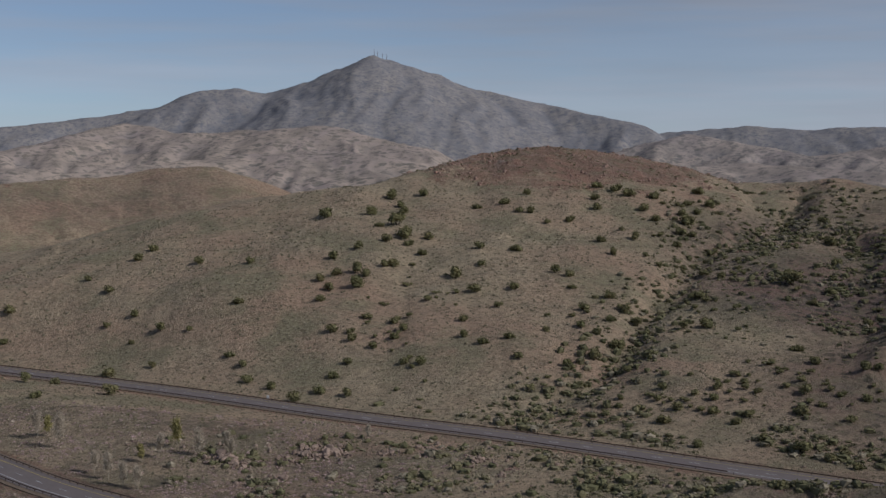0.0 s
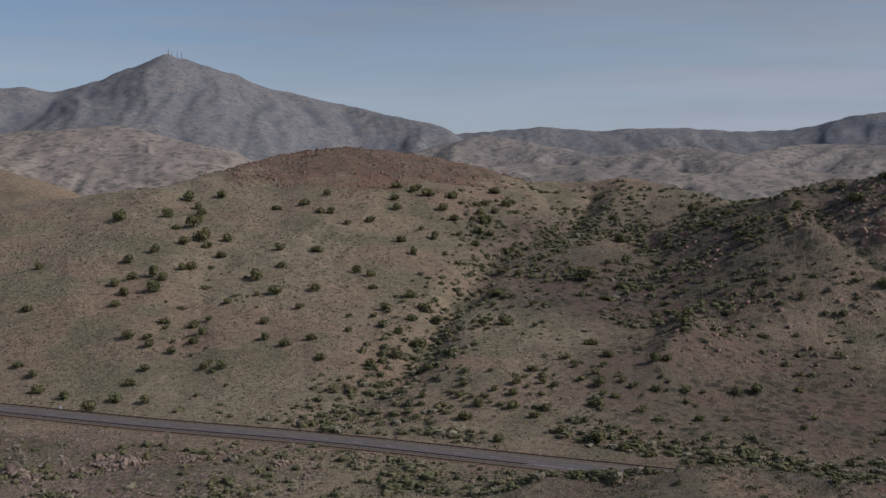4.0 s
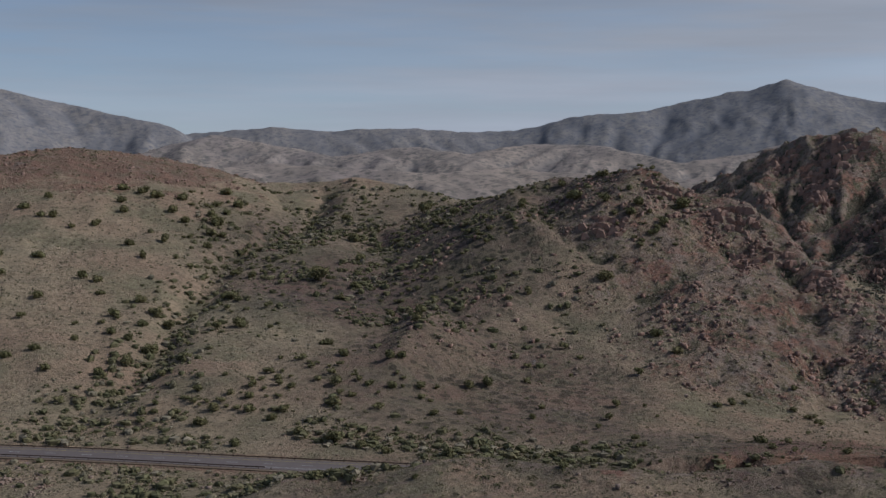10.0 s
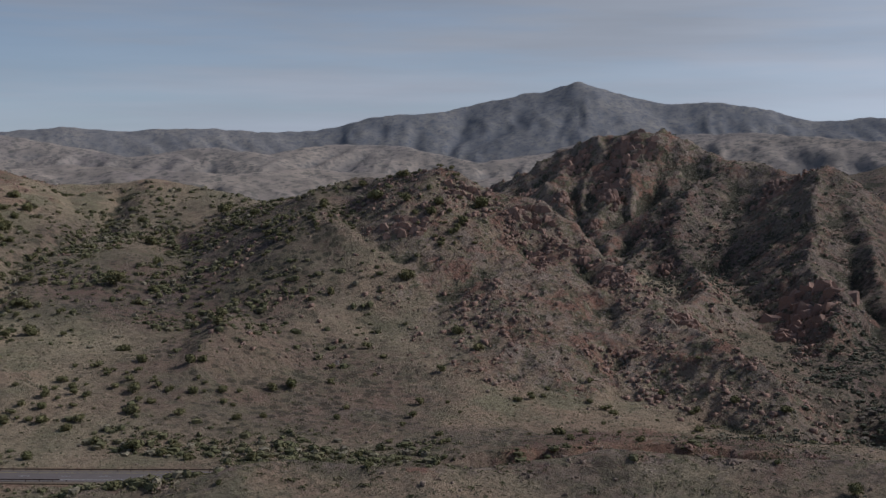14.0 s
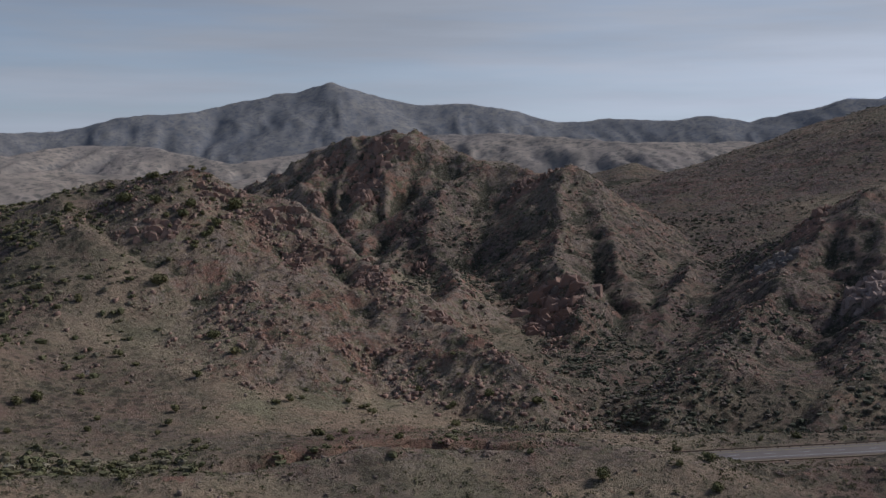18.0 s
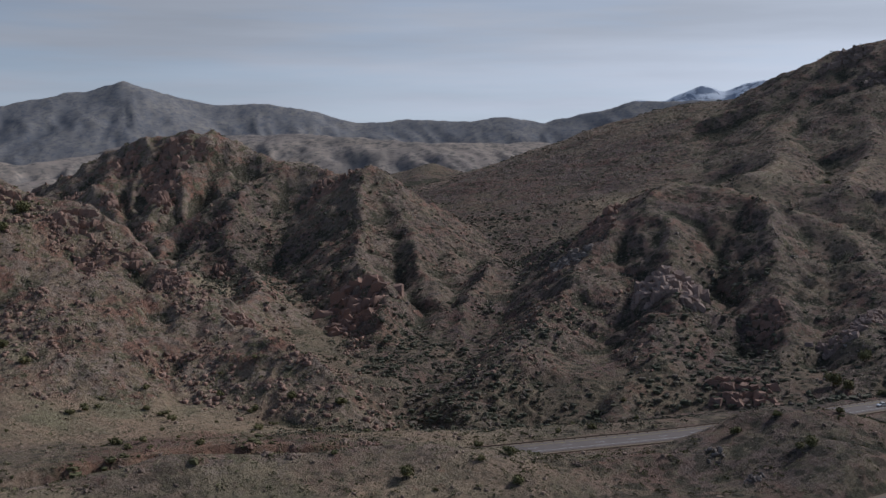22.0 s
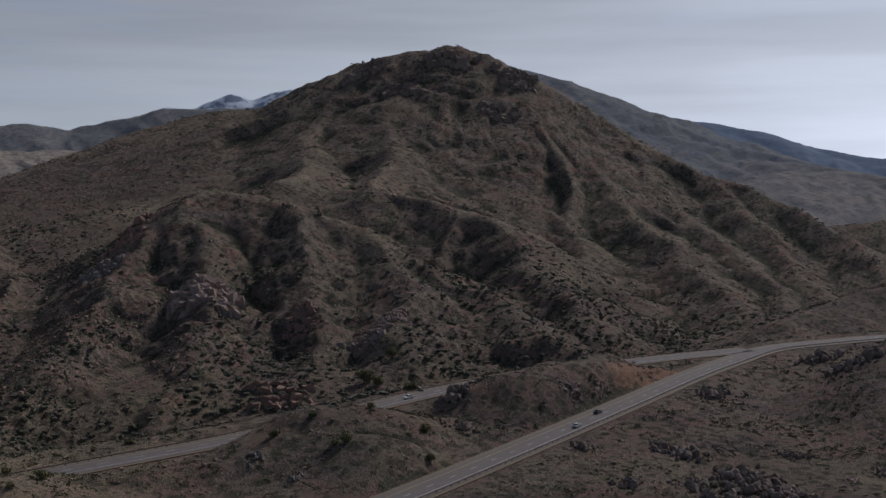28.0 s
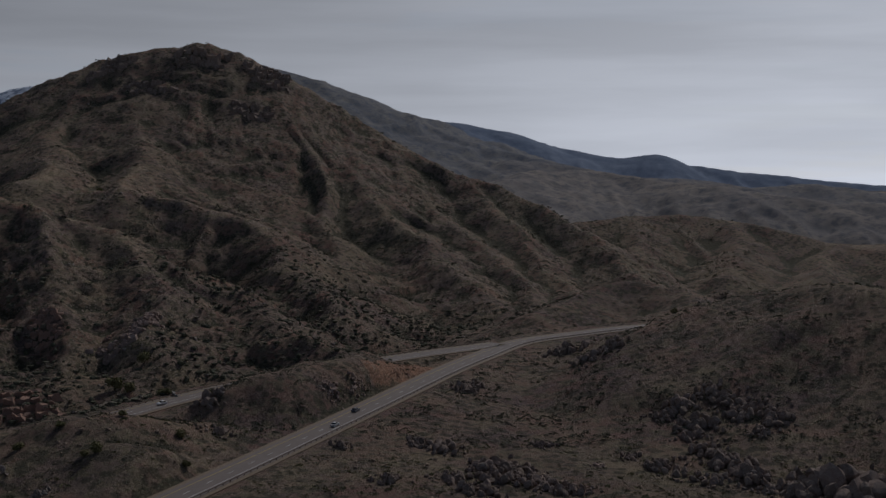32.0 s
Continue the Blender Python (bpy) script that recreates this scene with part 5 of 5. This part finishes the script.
for (face, kind, block, x, y, z, dx, dy), hz in zip(plan, levels):
    w = block * ro.uniform(0.75, 1.25)
    m = pose(dx, dy, float(hz) - z + w * ro.uniform(-0.6, -0.3), ro.uniform(-12, 12), ro.uniform(-12, 12), math.degrees(math.atan2(y, x)) + ro.uniform(-25, 25))
    piece("slab", SLABS[kind][ro.randrange(4)], face, m @ Matrix.Diagonal((w, w, w * ro.uniform(1.0, 1.5), 1)))

# ---- bare trees along the wash, cars, sign, masts ----


def tube(verts, faces, a, b, ra, rb_, sides=5):
    """A tapered stick from a to b."""
    d = (b - a) / max(np.linalg.norm(b - a), 1e-6)
    u = np.cross(d, (0.3, 0.9, 0.2))
    u /= np.linalg.norm(u)
    v = np.cross(d, u)
    base = len(verts)
    for p, w in ((a, ra), (b, rb_)):
        verts += [p + (u * math.cos(2 * math.pi * j / sides) + v * math.sin(2 * math.pi * j / sides)) * w for j in range(sides)]
    faces += [(base + j, base + (j + 1) % sides, base + sides + (j + 1) % sides, base + sides + j) for j in range(sides)]


def bare_tree(x, y, z, tall, seed, leaf=None):
    r = np.random.default_rng(seed)
    word = "slender tree with yellow autumn leaves in the dry wash" if leaf else "bare pale-barked tree with fine grey twigs in the wash"
    tree = thing("cottonwood_tree", word, "tree", x, y, z, "trees in the wash", float(r.uniform(0, 360)))
    tv, tf, bv, bf, wv, wf = [], [], [], [], [], []
    p, lean = np.array((0, 0, -0.4)), np.array((r.normal(0, 0.08), r.normal(0, 0.08), 1.0))
    for k in range(6):
        q = p + lean * tall * 0.14 + (r.normal(0, 0.12), r.normal(0, 0.12), 0)
        tube(tv, tf, p, q, 0.013 * tall * (1 - k / 7), 0.013 * tall * (1 - (k + 1) / 7), 6)
        if k:
            for _ in range(3):
                a = r.uniform(0, 6.28)
                tip = q + np.array((math.cos(a) * 0.5, math.sin(a) * 0.5, r.uniform(0.7, 1.2))) * tall * r.uniform(0.14, 0.3) * (1.15 - k / 7)
                tube(bv, bf, q, tip, 0.006 * tall, 0.003 * tall, 4)
                for _ in range(75 if not leaf else 60):
                    f = r.uniform(0.25, 1.05)
                    s = q + (tip - q) * f + r.normal(0, 0.055 * tall, 3)
                    d = np.array((r.normal(0, 0.5), r.normal(0, 0.5), r.uniform(0.3, 1.0))) * tall * 0.09
                    w = np.cross(d, r.normal(0, 1, 3))
                    w = w / np.linalg.norm(w) * (0.07 if not leaf else 0.14)
                    base = len(wv)
                    wv += [s - w, s + w, s + d + w * 0.4, s + d - w * 0.4]
                    wf.append((base, base + 1, base + 2, base + 3))
        p = q
    piece("trunk", mesh_of("trunk", tv, tf, PALE_WOOD), tree)
    piece("branches", mesh_of("branches", bv, bf, PALE_WOOD), tree)
    piece("crown", mesh_of("crown", wv, wf, leaf or PALE_WOOD), tree, label="sparse yellow leaves" if leaf else "fine grey twigs")


TREES = ((-125, 388, 110, 0), (-136, 401, 90, 0), (-86, 387, 95, 1), (-90, 377, 80, 0), (-77, 378, 90, 0), (-69, 382, 70, 0), (-94, 373, 60, 1), (-99, 353, 80, 0), (-88, 343, 70, 0), (-105, 359, 70, 0), (-93, 346, 75, 0), (-133, 403, 70, 1), (-67, 378, 60, 0), (-25, 401, 50, 0))
for k, (x, y, tall, kind) in enumerate(TREES):
    bare_tree(x, y, level(x, y), tall / 10, 500 + k, YELLOW_LEAF if kind else None)


def car_paint(name, colour):
    m = Mat(name, 0.3, 0.5)
    m.colour(m.mix(m.ramp(m.noise(3.0, 3), 0.4, 0.7), colour, tuple(0.85 * v for v in colour)))
    return m.m


GLASS = Mat("car_glass", 0.08, 0.6).colour((0.02, 0.024, 0.028)).m
RUBBER = Mat("rubber", 0.9, 0.2).colour((0.02, 0.02, 0.02)).m
CHROME = Mat("wheel_rim", 0.35, 0.5).colour((0.45, 0.45, 0.46)).m
LAMP_WHITE = Mat("lamp_glass", 0.15, 0.5).colour((0.7, 0.7, 0.68)).m
LAMP_RED = Mat("tail_lamp", 0.2, 0.5).colour((0.35, 0.02, 0.02)).m
BODY_SIDE = ((-2.25, 0.35), (-2.3, 0.75), (-2.15, 0.98), (-1.0, 1.05), (0.95, 1.02), (2.0, 0.88), (2.28, 0.68), (2.28, 0.38), (1.75, 0.28), (-1.75, 0.28))
CABIN_SIDE = ((-1.75, 0.98), (-1.25, 1.42), (0.2, 1.46), (1.05, 1.0))


def loft(name, side, half, narrow, material):
    """A side profile given width, drawn in a little at both flanks."""
    bm = bmesh.new()
    rows = [[bm.verts.new((x * f, y, z if f == 1 else z - 0.02)) for x, z in side] for y, f in ((-half, narrow), (-half * 0.85, 1), (half * 0.85, 1), (half, narrow))]
    n = len(side)
    for a, b in zip(rows[:-1], rows[1:]):
        for k in range(n):
            bm.faces.new((a[k], a[(k + 1) % n], b[(k + 1) % n], b[k]))
    bm.faces.new(rows[0][::-1])
    bm.faces.new(rows[-1])
    bmesh.ops.recalc_face_normals(bm, faces=bm.faces)
    me = bpy.data.meshes.new(name)
    bm.to_mesh(me)
    bm.free()
    me.materials.append(material)
    return me


def disc_mesh(name, radius, wide, material):
    bm = bmesh.new()
    bmesh.ops.create_cone(bm, cap_ends=True, segments=16, radius1=radius, radius2=radius, depth=wide)
    bmesh.ops.rotate(bm, matrix=Matrix.Rotation(math.pi / 2, 3, "X"), verts=bm.verts)
    bmesh.ops.bevel(bm, geom=[e for e in bm.edges if len(e.link_faces) == 2 and e.calc_face_angle() > 1.2], offset=0.03, segments=1, affect="EDGES")
    me = bpy.data.meshes.new(name)
    bm.to_mesh(me)
    bm.free()
    me.materials.append(material)
    return me


tyre_mesh, rim_mesh = disc_mesh("tyre", 0.34, 0.22, RUBBER), disc_mesh("rim", 0.22, 0.24, CHROME)
head_mesh, tail_mesh = box_mesh("headlight", 0.1, 0.34, 0.14, LAMP_WHITE, 0.02), box_mesh("taillight", 0.08, 0.3, 0.16, LAMP_RED, 0.02)


def car(x, y, turn, colour, word):
    paint = car_paint(word.split()[0] + "_car_paint", colour)
    ob = thing("car", word + " passenger car on the highway lane", "car", x, y, 0.04, "cars on the highway", turn)
    piece("body", loft("body", BODY_SIDE, 0.9, 0.97, paint), ob)
    piece("windows", loft("windows", CABIN_SIDE, 0.74, 0.96, GLASS), ob, label="dark glass windows")
    piece("roof", box_mesh("roof", 1.5, 1.2, 0.05, paint, 0.02, 1.43), ob, pose(-0.5, 0, 0.0))
    for sx in (-1.4, 1.4):
        for sy in (-0.82, 0.82):
            wheel = piece("wheel", tyre_mesh, ob, pose(sx, sy, 0.34), "black rubber tyre")
            piece("rim", rim_mesh, wheel)
    for sy in (-0.62, 0.62):
        piece("headlight", head_mesh, ob, pose(2.25, sy, 0.6), "clear headlight")
        piece("taillight", tail_mesh, ob, pose(-2.27, sy, 0.7), "red tail light")


car(430.1, 73.9, -16.7, (0.6, 0.6, 0.6), "silver")
car(455.2, 70.2, -16.3, (0.08, 0.09, 0.11), "dark")
car(461.4, 147.9, 156.1, (0.75, 0.75, 0.74), "white")

sign_x, sign_y, sign_z = (-67, 459, 0)
sign_z = level(sign_x, sign_y)
sign = thing("road_sign", "small white roadside sign on a thin metal post", "sign", sign_x, sign_y, sign_z)
piece("panel", box_mesh("panel", 0.9, 0.05, 1.1, LAMP_WHITE, 0.01, 1.6), sign, label="white sign panel")
piece("post", box_mesh("post", 0.1, 0.1, 2.6, STEEL, 0.0, -0.3), sign)

CONCRETE = paint_material("concrete", (0.42, 0.39, 0.35))
head_x, head_y = (480, 149)
head_z = level(head_x, head_y)
wall = thing("culvert_headwall", "pale concrete culvert headwall below the road bank", "culvert", head_x, head_y, head_z - 0.4, turn=25)
piece("headwall", box_mesh("headwall", 5.0, 0.5, 2.0, CONCRETE, 0.05), wall)
for sx in (-2.9, 2.9):
    piece("wing_wall", box_mesh("wing_wall", 2.0, 0.4, 1.5, CONCRETE, 0.05), wall, pose(sx, -0.6, 0, 0, 0, 35 if sx < 0 else -35))
piece("pipe", disc_mesh("pipe", 0.6, 0.9, RUBBER), wall, pose(0, -0.1, 0.9), "dark pipe mouth")

for k, (mx, my, mz, tall) in enumerate(((-273, 4872, 421, 34), (-260, 4873, 421, 26), (-240, 4874, 421, 20), (-224, 4874, 421, 16))):
    mast = thing("radio_mast", "thin steel radio mast on the far summit", "mast", mx, my, mz, "masts on the summit")
    mv, mf = [], []
    for a in range(3):
        foot = np.array((math.cos(a * 2.094) * 2.0, math.sin(a * 2.094) * 2.0, -8.0))
        tube(mv, mf, foot, np.array((0, 0, float(tall))), 0.5, 0.3, 4)
    piece("legs", mesh_of("legs", mv, mf, STEEL), mast)
    piece("crossarm", box_mesh("crossarm", 5.0, 0.5, 0.5, STEEL, 0.0, tall * 0.7), mast)

# ---- what nobody could count: scrub, tufts, loose stones ----


def scatter(n, seed, r0, r1, az0=-22.0, az1=107.0):
    g = np.random.default_rng(seed)
    az = np.radians(g.uniform(az0, az1, n))
    r = np.exp(g.uniform(math.log(r0), math.log(r1), n))
    x, y = (r * np.sin(az)).astype(np.float32), (r * np.cos(az)).astype(np.float32)
    road = np.minimum(*[to_line(x, y, line[::2] + [line[-1]])[0] for line in (ROAD_UPPER, ROAD_LOWER)])
    return g, x, y, road, np.degrees(az), r


def swarm(name, template, tris, x, y, z, sx, sz, g, jitter, material, label, category):
    """Many small things of one kind as one mesh."""
    n, k = len(x), len(template)
    spin = g.uniform(0, 2 * np.pi, n)
    c, s = np.cos(spin)[:, None], np.sin(spin)[:, None]
    shapes = template[g.integers(len(template), size=n)] if template.ndim == 3 else template[None]
    k = shapes.shape[1]
    t = shapes * (1 + g.uniform(-jitter, jitter, (n, k, 1)))
    stretch = g.uniform(0.8, 1.25, n)[:, None]
    tx, ty = t[:, :, 0] * stretch, t[:, :, 1] / stretch
    v = np.stack([x[:, None] + sx[:, None] * (tx * c - ty * s), y[:, None] + sx[:, None] * (tx * s + ty * c), z[:, None] + sz[:, None] * t[:, :, 2]], -1)
    f = (np.array(tris)[None] + (np.arange(n) * k)[:, None, None]).reshape(-1, 3)
    me = bpy.data.meshes.new(name)
    me.vertices.add(n * k)
    me.vertices.foreach_set("co", v.astype(np.float32).ravel())
    me.loops.add(f.size)
    me.loops.foreach_set("vertex_index", f.astype(np.int32).ravel())
    me.polygons.add(len(f))
    me.polygons.foreach_set("loop_start", np.arange(0, f.size, 3, dtype=np.int32))
    me.update(calc_edges=True)
    tone = np.repeat(g.uniform(0, 1, n).astype(np.float32), k)
    me.attributes.new("tone", "FLOAT", "POINT").data.foreach_set("value", tone)
    me.materials.append(material)
    return tagged(new(name, me), label, category, kind="stuff")


def spray_shapes(count, sprays, seed, wide, rows=0):
    """Rough bushes: a rounded uneven body, where rows is given, with leafy sprays that stand out all round."""
    g = np.random.default_rng(seed)
    out = []
    core, sides = ball(rows, 6) if rows else (np.zeros((0, 3)), [])
    for _ in range(count):
        squash = g.uniform(0.6, 0.85)
        body = core * g.uniform(0.5, 0.85, (len(core), 1)) * (1, 1, squash) + (0, 0, 0.25)
        pts = [body[k] for tri in sides for k in tri]
        for _ in range(sprays):
            d = g.normal(0, 1, 3)
            d[2] = abs(d[2]) * 0.9 + 0.05
            d /= np.linalg.norm(d)
            p = d * g.uniform(0.45, 0.85) * (1, 1, squash)
            side = np.cross(d, g.normal(0, 1, 3))
            side *= wide * g.uniform(0.6, 1.2) / np.linalg.norm(side)
            tip = p + (d + g.normal(0, 0.5, 3)) * g.uniform(0.12, 0.3)
            pts += [p - side, p + side, tip]
        out.append(pts)
    return np.array(out), [(3 * k, 3 * k + 1, 3 * k + 2) for k in range(sprays + len(sides))]


BUSHY_V, BUSHY_F = spray_shapes(8, 30, 61, 0.17, 3)
SMALL_V, SMALL_F = spray_shapes(8, 16, 62, 0.36)


def scrub_zone(n, seed, span, chance_of, lo, hi, label, leaves=SCRUB, small=False):
    g, x, y, road, az, r = scatter(n, seed, *span)
    chance = chance_of(x, y, r, az, fbm(x / 35, y / 35, 3, 71)) * step(9, 14, road)
    keep = g.uniform(0, 1, len(x)) < chance
    bx, by = x[keep], y[keep]
    bz = height(bx, by)[0]
    size = lo + (hi - lo) * g.uniform(0, 1, len(bx)) ** 2.2
    shape, tris = (SMALL_V, SMALL_F) if small else (BUSHY_V, BUSHY_F)
    swarm("scrub", shape, tris, bx, by, bz - 0.1, size, size * g.uniform(0.75, 1.25, len(bx)), g, 0.12, leaves, label, "scrub")


upper = ROAD_UPPER[::2]
scrub_zone(9000, 31, (330, 520, -6, 44), lambda x, y, r, az, c: np.exp(-(((to_line(x, y, upper)[0] - 30) / 20) ** 2)) * step(-8, 6, az) * step(-0.3, 0.4, c) * (0.25 + 0.75 * step(150, 250, x + 150)), 0.8, 2.9,
           "dense grey-green scrub along the foot of the slope")
scrub_zone(9000, 32, (400, 900, 1, 26), lambda x, y, r, az, c: np.exp(-((to_line(x, y, DRAW)[0] / 16) ** 2)) * 0.85, 0.8, 2.8, "olive green scrub crowding a dry gully")
scrub_zone(14000, 33, (480, 860, 10, 34), lambda x, y, r, az, c: np.exp(-(((x - 285) / 80) ** 2 + ((y - 650) / 95) ** 2)) * 0.7 * step(-0.5, 0.3, c), 0.9, 2.7, "dark green scrub on the shaded hillside")
scrub_zone(7000, 47, (480, 840, 8, 28), lambda x, y, r, az, c: 0.75 * np.exp(-((to_line(x, y, ((235, 790), (185, 660), (200, 530)))[0] / 50) ** 2)) * step(-0.4, 0.3, c), 1.0, 3.0, "olive green bushes on the flank above the gully")
scrub_zone(30000, 34, (232, 430, 4, 107), lambda x, y, r, az, c: 0.7 * step(-0.5, 0.3, c), 0.3, 1.5, "low grey desert scrub on the foreground benches", SCRUB, True)
scrub_zone(34000, 39, (232, 470, -22, 10), lambda x, y, r, az, c: 0.85 * step(6, -8, az) * step(438, 428, y + 0.13 * (x + 95)) * step(-0.5, 0.2, c), 0.3, 1.0, "purple-brown leafless heath between the two carriageways", HEATHER, True)
scrub_zone(5000, 40, (300, 410, -13, 12), lambda x, y, r, az, c: 0.5 * step(-0.2, 0.3, fbm(x / 20, y / 20, 3, 77)), 0.5, 2.3, "olive green bushes crowding the rocks by the road")
scrub_zone(18000, 46, (232, 500, 46, 107), lambda x, y, r, az, c: 0.7 * step(-0.4, 0.3, fbm(x / 15, y / 15, 3, 78)), 0.3, 1.1, "dark low brush on the boulder-strewn benches", CHAPARRAL, True)
scrub_zone(14000, 35, (420, 900, -22, 50), lambda x, y, r, az, c: 0.05 + 0.12 * step(0.1, 0.5, c) + 0.1 * step(26, 36, az), 0.4, 1.4, "small brown and grey bushes dotting the grassy slopes", SCRUB, True)
scrub_zone(26000, 48, (420, 800, 44, 107), lambda x, y, r, az, c: 0.5 * step(-0.5, 0.2, c), 0.5, 1.7, "dense grey-brown brush on the canyon slopes", CHAPARRAL, True)
scrub_zone(24000, 36, (430, 1000, 44, 107), lambda x, y, r, az, c: 0.26 * (0.35 + step(-0.1, 0.4, c)), 0.6, 2.4, "dark chaparral on the canyon sides", CHAPARRAL, True)
scrub_zone(26000, 37, (880, 1700, 30, 100), lambda x, y, r, az, c: 0.45 * (0.35 + step(-0.1, 0.4, c)), 1.2, 3.4, "dark chaparral on the mountain", CHAPARRAL, True)

scrub_zone(5000, 50, (730, 900, -5, 15), lambda x, y, r, az, c: 0.5 * step(-0.3, 0.4, c), 0.5, 1.7, "small dark bushes over the reddish top of the knoll", SCRUB, True)

THICKETS = ((464, 366, 16), (481, 362, 16), (449, 328, 18), (480, 334, 18), (472, 322, 18), (498, 358, 14), (578, 483, 9), (534, 452, 9), (487, 418, 9), (761, 797, 22), (712, 766, 22), (676, 741, 22), (660, 744, 22), (720, 726, 18), (907, 611, 26), (729, 473, 26), (724, 329, 14), (698, 323, 14), (637, 300, 12), (574, 273, 12), (600, 378, 14), (554, 371, 14),
            (718, 329, 18), (651, 307, 18), (587, 280, 18), (535, 271, 18), (787, 839, 26), (738, 816, 26), (689, 792, 26), (566, 477, 12), (525, 448, 12), (792, 525, 32), (444, 342, 26), (853, 112, 60), (618, 297, 30), (540, 437, 35), (690, 730, 60), (423, 315, 40), (1000, 690, 70), (640, 160, 45), (470, 170, 18), (560, 250, 25), (600, 640, 60), (800, 170, 70), (900, 150, 60),
            (557, 473, 13), (511, 432, 14), (480, 412, 14), (637, 469, 15), (544, 417, 18), (455, 320, 30), (1090, 745, 36), (588, 264, 28))


def thicket(x, y, r, az, c):
    out = np.zeros_like(x)
    for tx, ty, tr in THICKETS:
        out += np.exp(-((np.hypot(x - tx, y - ty) / tr) ** 2))
    return np.clip(out * 1.3, 0, 1) * 0.9


scrub_zone(36000, 38, (380, 1250, 36, 92), thicket, 0.9, 2.8, "dark green thicket filling a shaded gully", CHAPARRAL)

TUFT_V = np.array([(1, 0, 0), (0, 1, 0), (-1, 0, 0), (0, -1, 0), (0.2, 0.1, 1.0), (-0.4, -0.3, 0.7)])
TUFT_F = [(0, 1, 4), (1, 2, 4), (2, 3, 5), (3, 0, 4), (2, 5, 4), (3, 4, 5)]
g, x, y, road, az, r = scatter(56000, 22, 230, 760, -22.0, 60.0)
keep = (road > 8.0) & (g.uniform(0, 1, len(x)) < 0.75 + 0.3 * fbm(x / 30, y / 30, 2, 75))
bx, by = x[keep], y[keep]
bz = height(bx, by)[0]
size = g.uniform(0.25, 0.7, len(bx)) * (0.7 + 0.6 * step(300, 700, r[keep]))
swarm("grass_tufts", TUFT_V, TUFT_F, bx, by, bz - 0.05, size, size * 0.9, g, 0.3, TUFT, "dry straw-coloured grass tufts all over the hills", "grass")

CUBE_V = np.array([(a, b, c) for a in (-0.6, 0.6) for b in (-0.5, 0.5) for c in (-0.4, 0.55)])
CUBE_F = [(0, 1, 3), (0, 3, 2), (4, 6, 7), (4, 7, 5), (0, 4, 5), (0, 5, 1), (2, 3, 7), (2, 7, 6), (0, 2, 6), (0, 6, 4), (1, 5, 7), (1, 7, 3)]


def stone_zone(n, seed, span, chance_of, lo, hi, stone, label):
    g, x, y, road, az, r = scatter(n, seed, *span)
    h, masks = height(x, y)
    band = fbm(x / 40, y / 40, 3, 81)
    chance = chance_of(np.clip(masks["rock"] - 0.1, 0, 1), band, r, masks["soil"]) * step(8, 12, road)
    keep = g.uniform(0, 1, n) < chance
    k = int(keep.sum())
    size = lo + (hi - lo) * g.uniform(0, 1, k) ** 3
    swarm("loose_stones", CUBE_V, CUBE_F, x[keep], y[keep], h[keep], size, size * g.uniform(0.7, 1.5, k), g, 0.42, stone, label, "stones")


stone_zone(38000, 41, (440, 740, 20, 52), lambda k, b, r, s: 0.9 * k * step(-0.15, 0.4, b), 0.35, 1.9, STONES[1], "reddish brown blocks littering the rocky flank of the hill")
stone_zone(20000, 42, (440, 740, 20, 52), lambda k, b, r, s: 0.6 * (k + 0.05) * step(0.0, 0.5, -b), 0.25, 1.1, STONES[2], "tan loose blocks on the hillside")
stone_zone(26000, 43, (600, 1350, 28, 62), lambda k, b, r, s: k * step(-0.4, 0.3, b) * 0.8, 0.5, 1.9, STONES[1], "reddish brown crag blocks on the steep canyon walls")
stone_zone(5000, 49, (700, 900, -5, 15), lambda k, b, r, s: 0.6 * step(0.25, 0.6, s) * step(-0.4, 0.3, b), 0.4, 1.5, STONES[1], "reddish stones over the top of the grassy knoll")
stone_zone(14000, 44, (600, 1700, 50, 100), lambda k, b, r, s: k * step(-0.1, 0.4, b), 0.5, 1.7, STONES[0], "grey loose stones on the mountain slopes")
stone_zone(14000, 45, (232, 420, -22, 107), lambda k, b, r, s: 0.1 + 0.4 * step(0.1, 0.5, b), 0.2, 1.1, STONES[2], "small tan stones strewn over the benches")
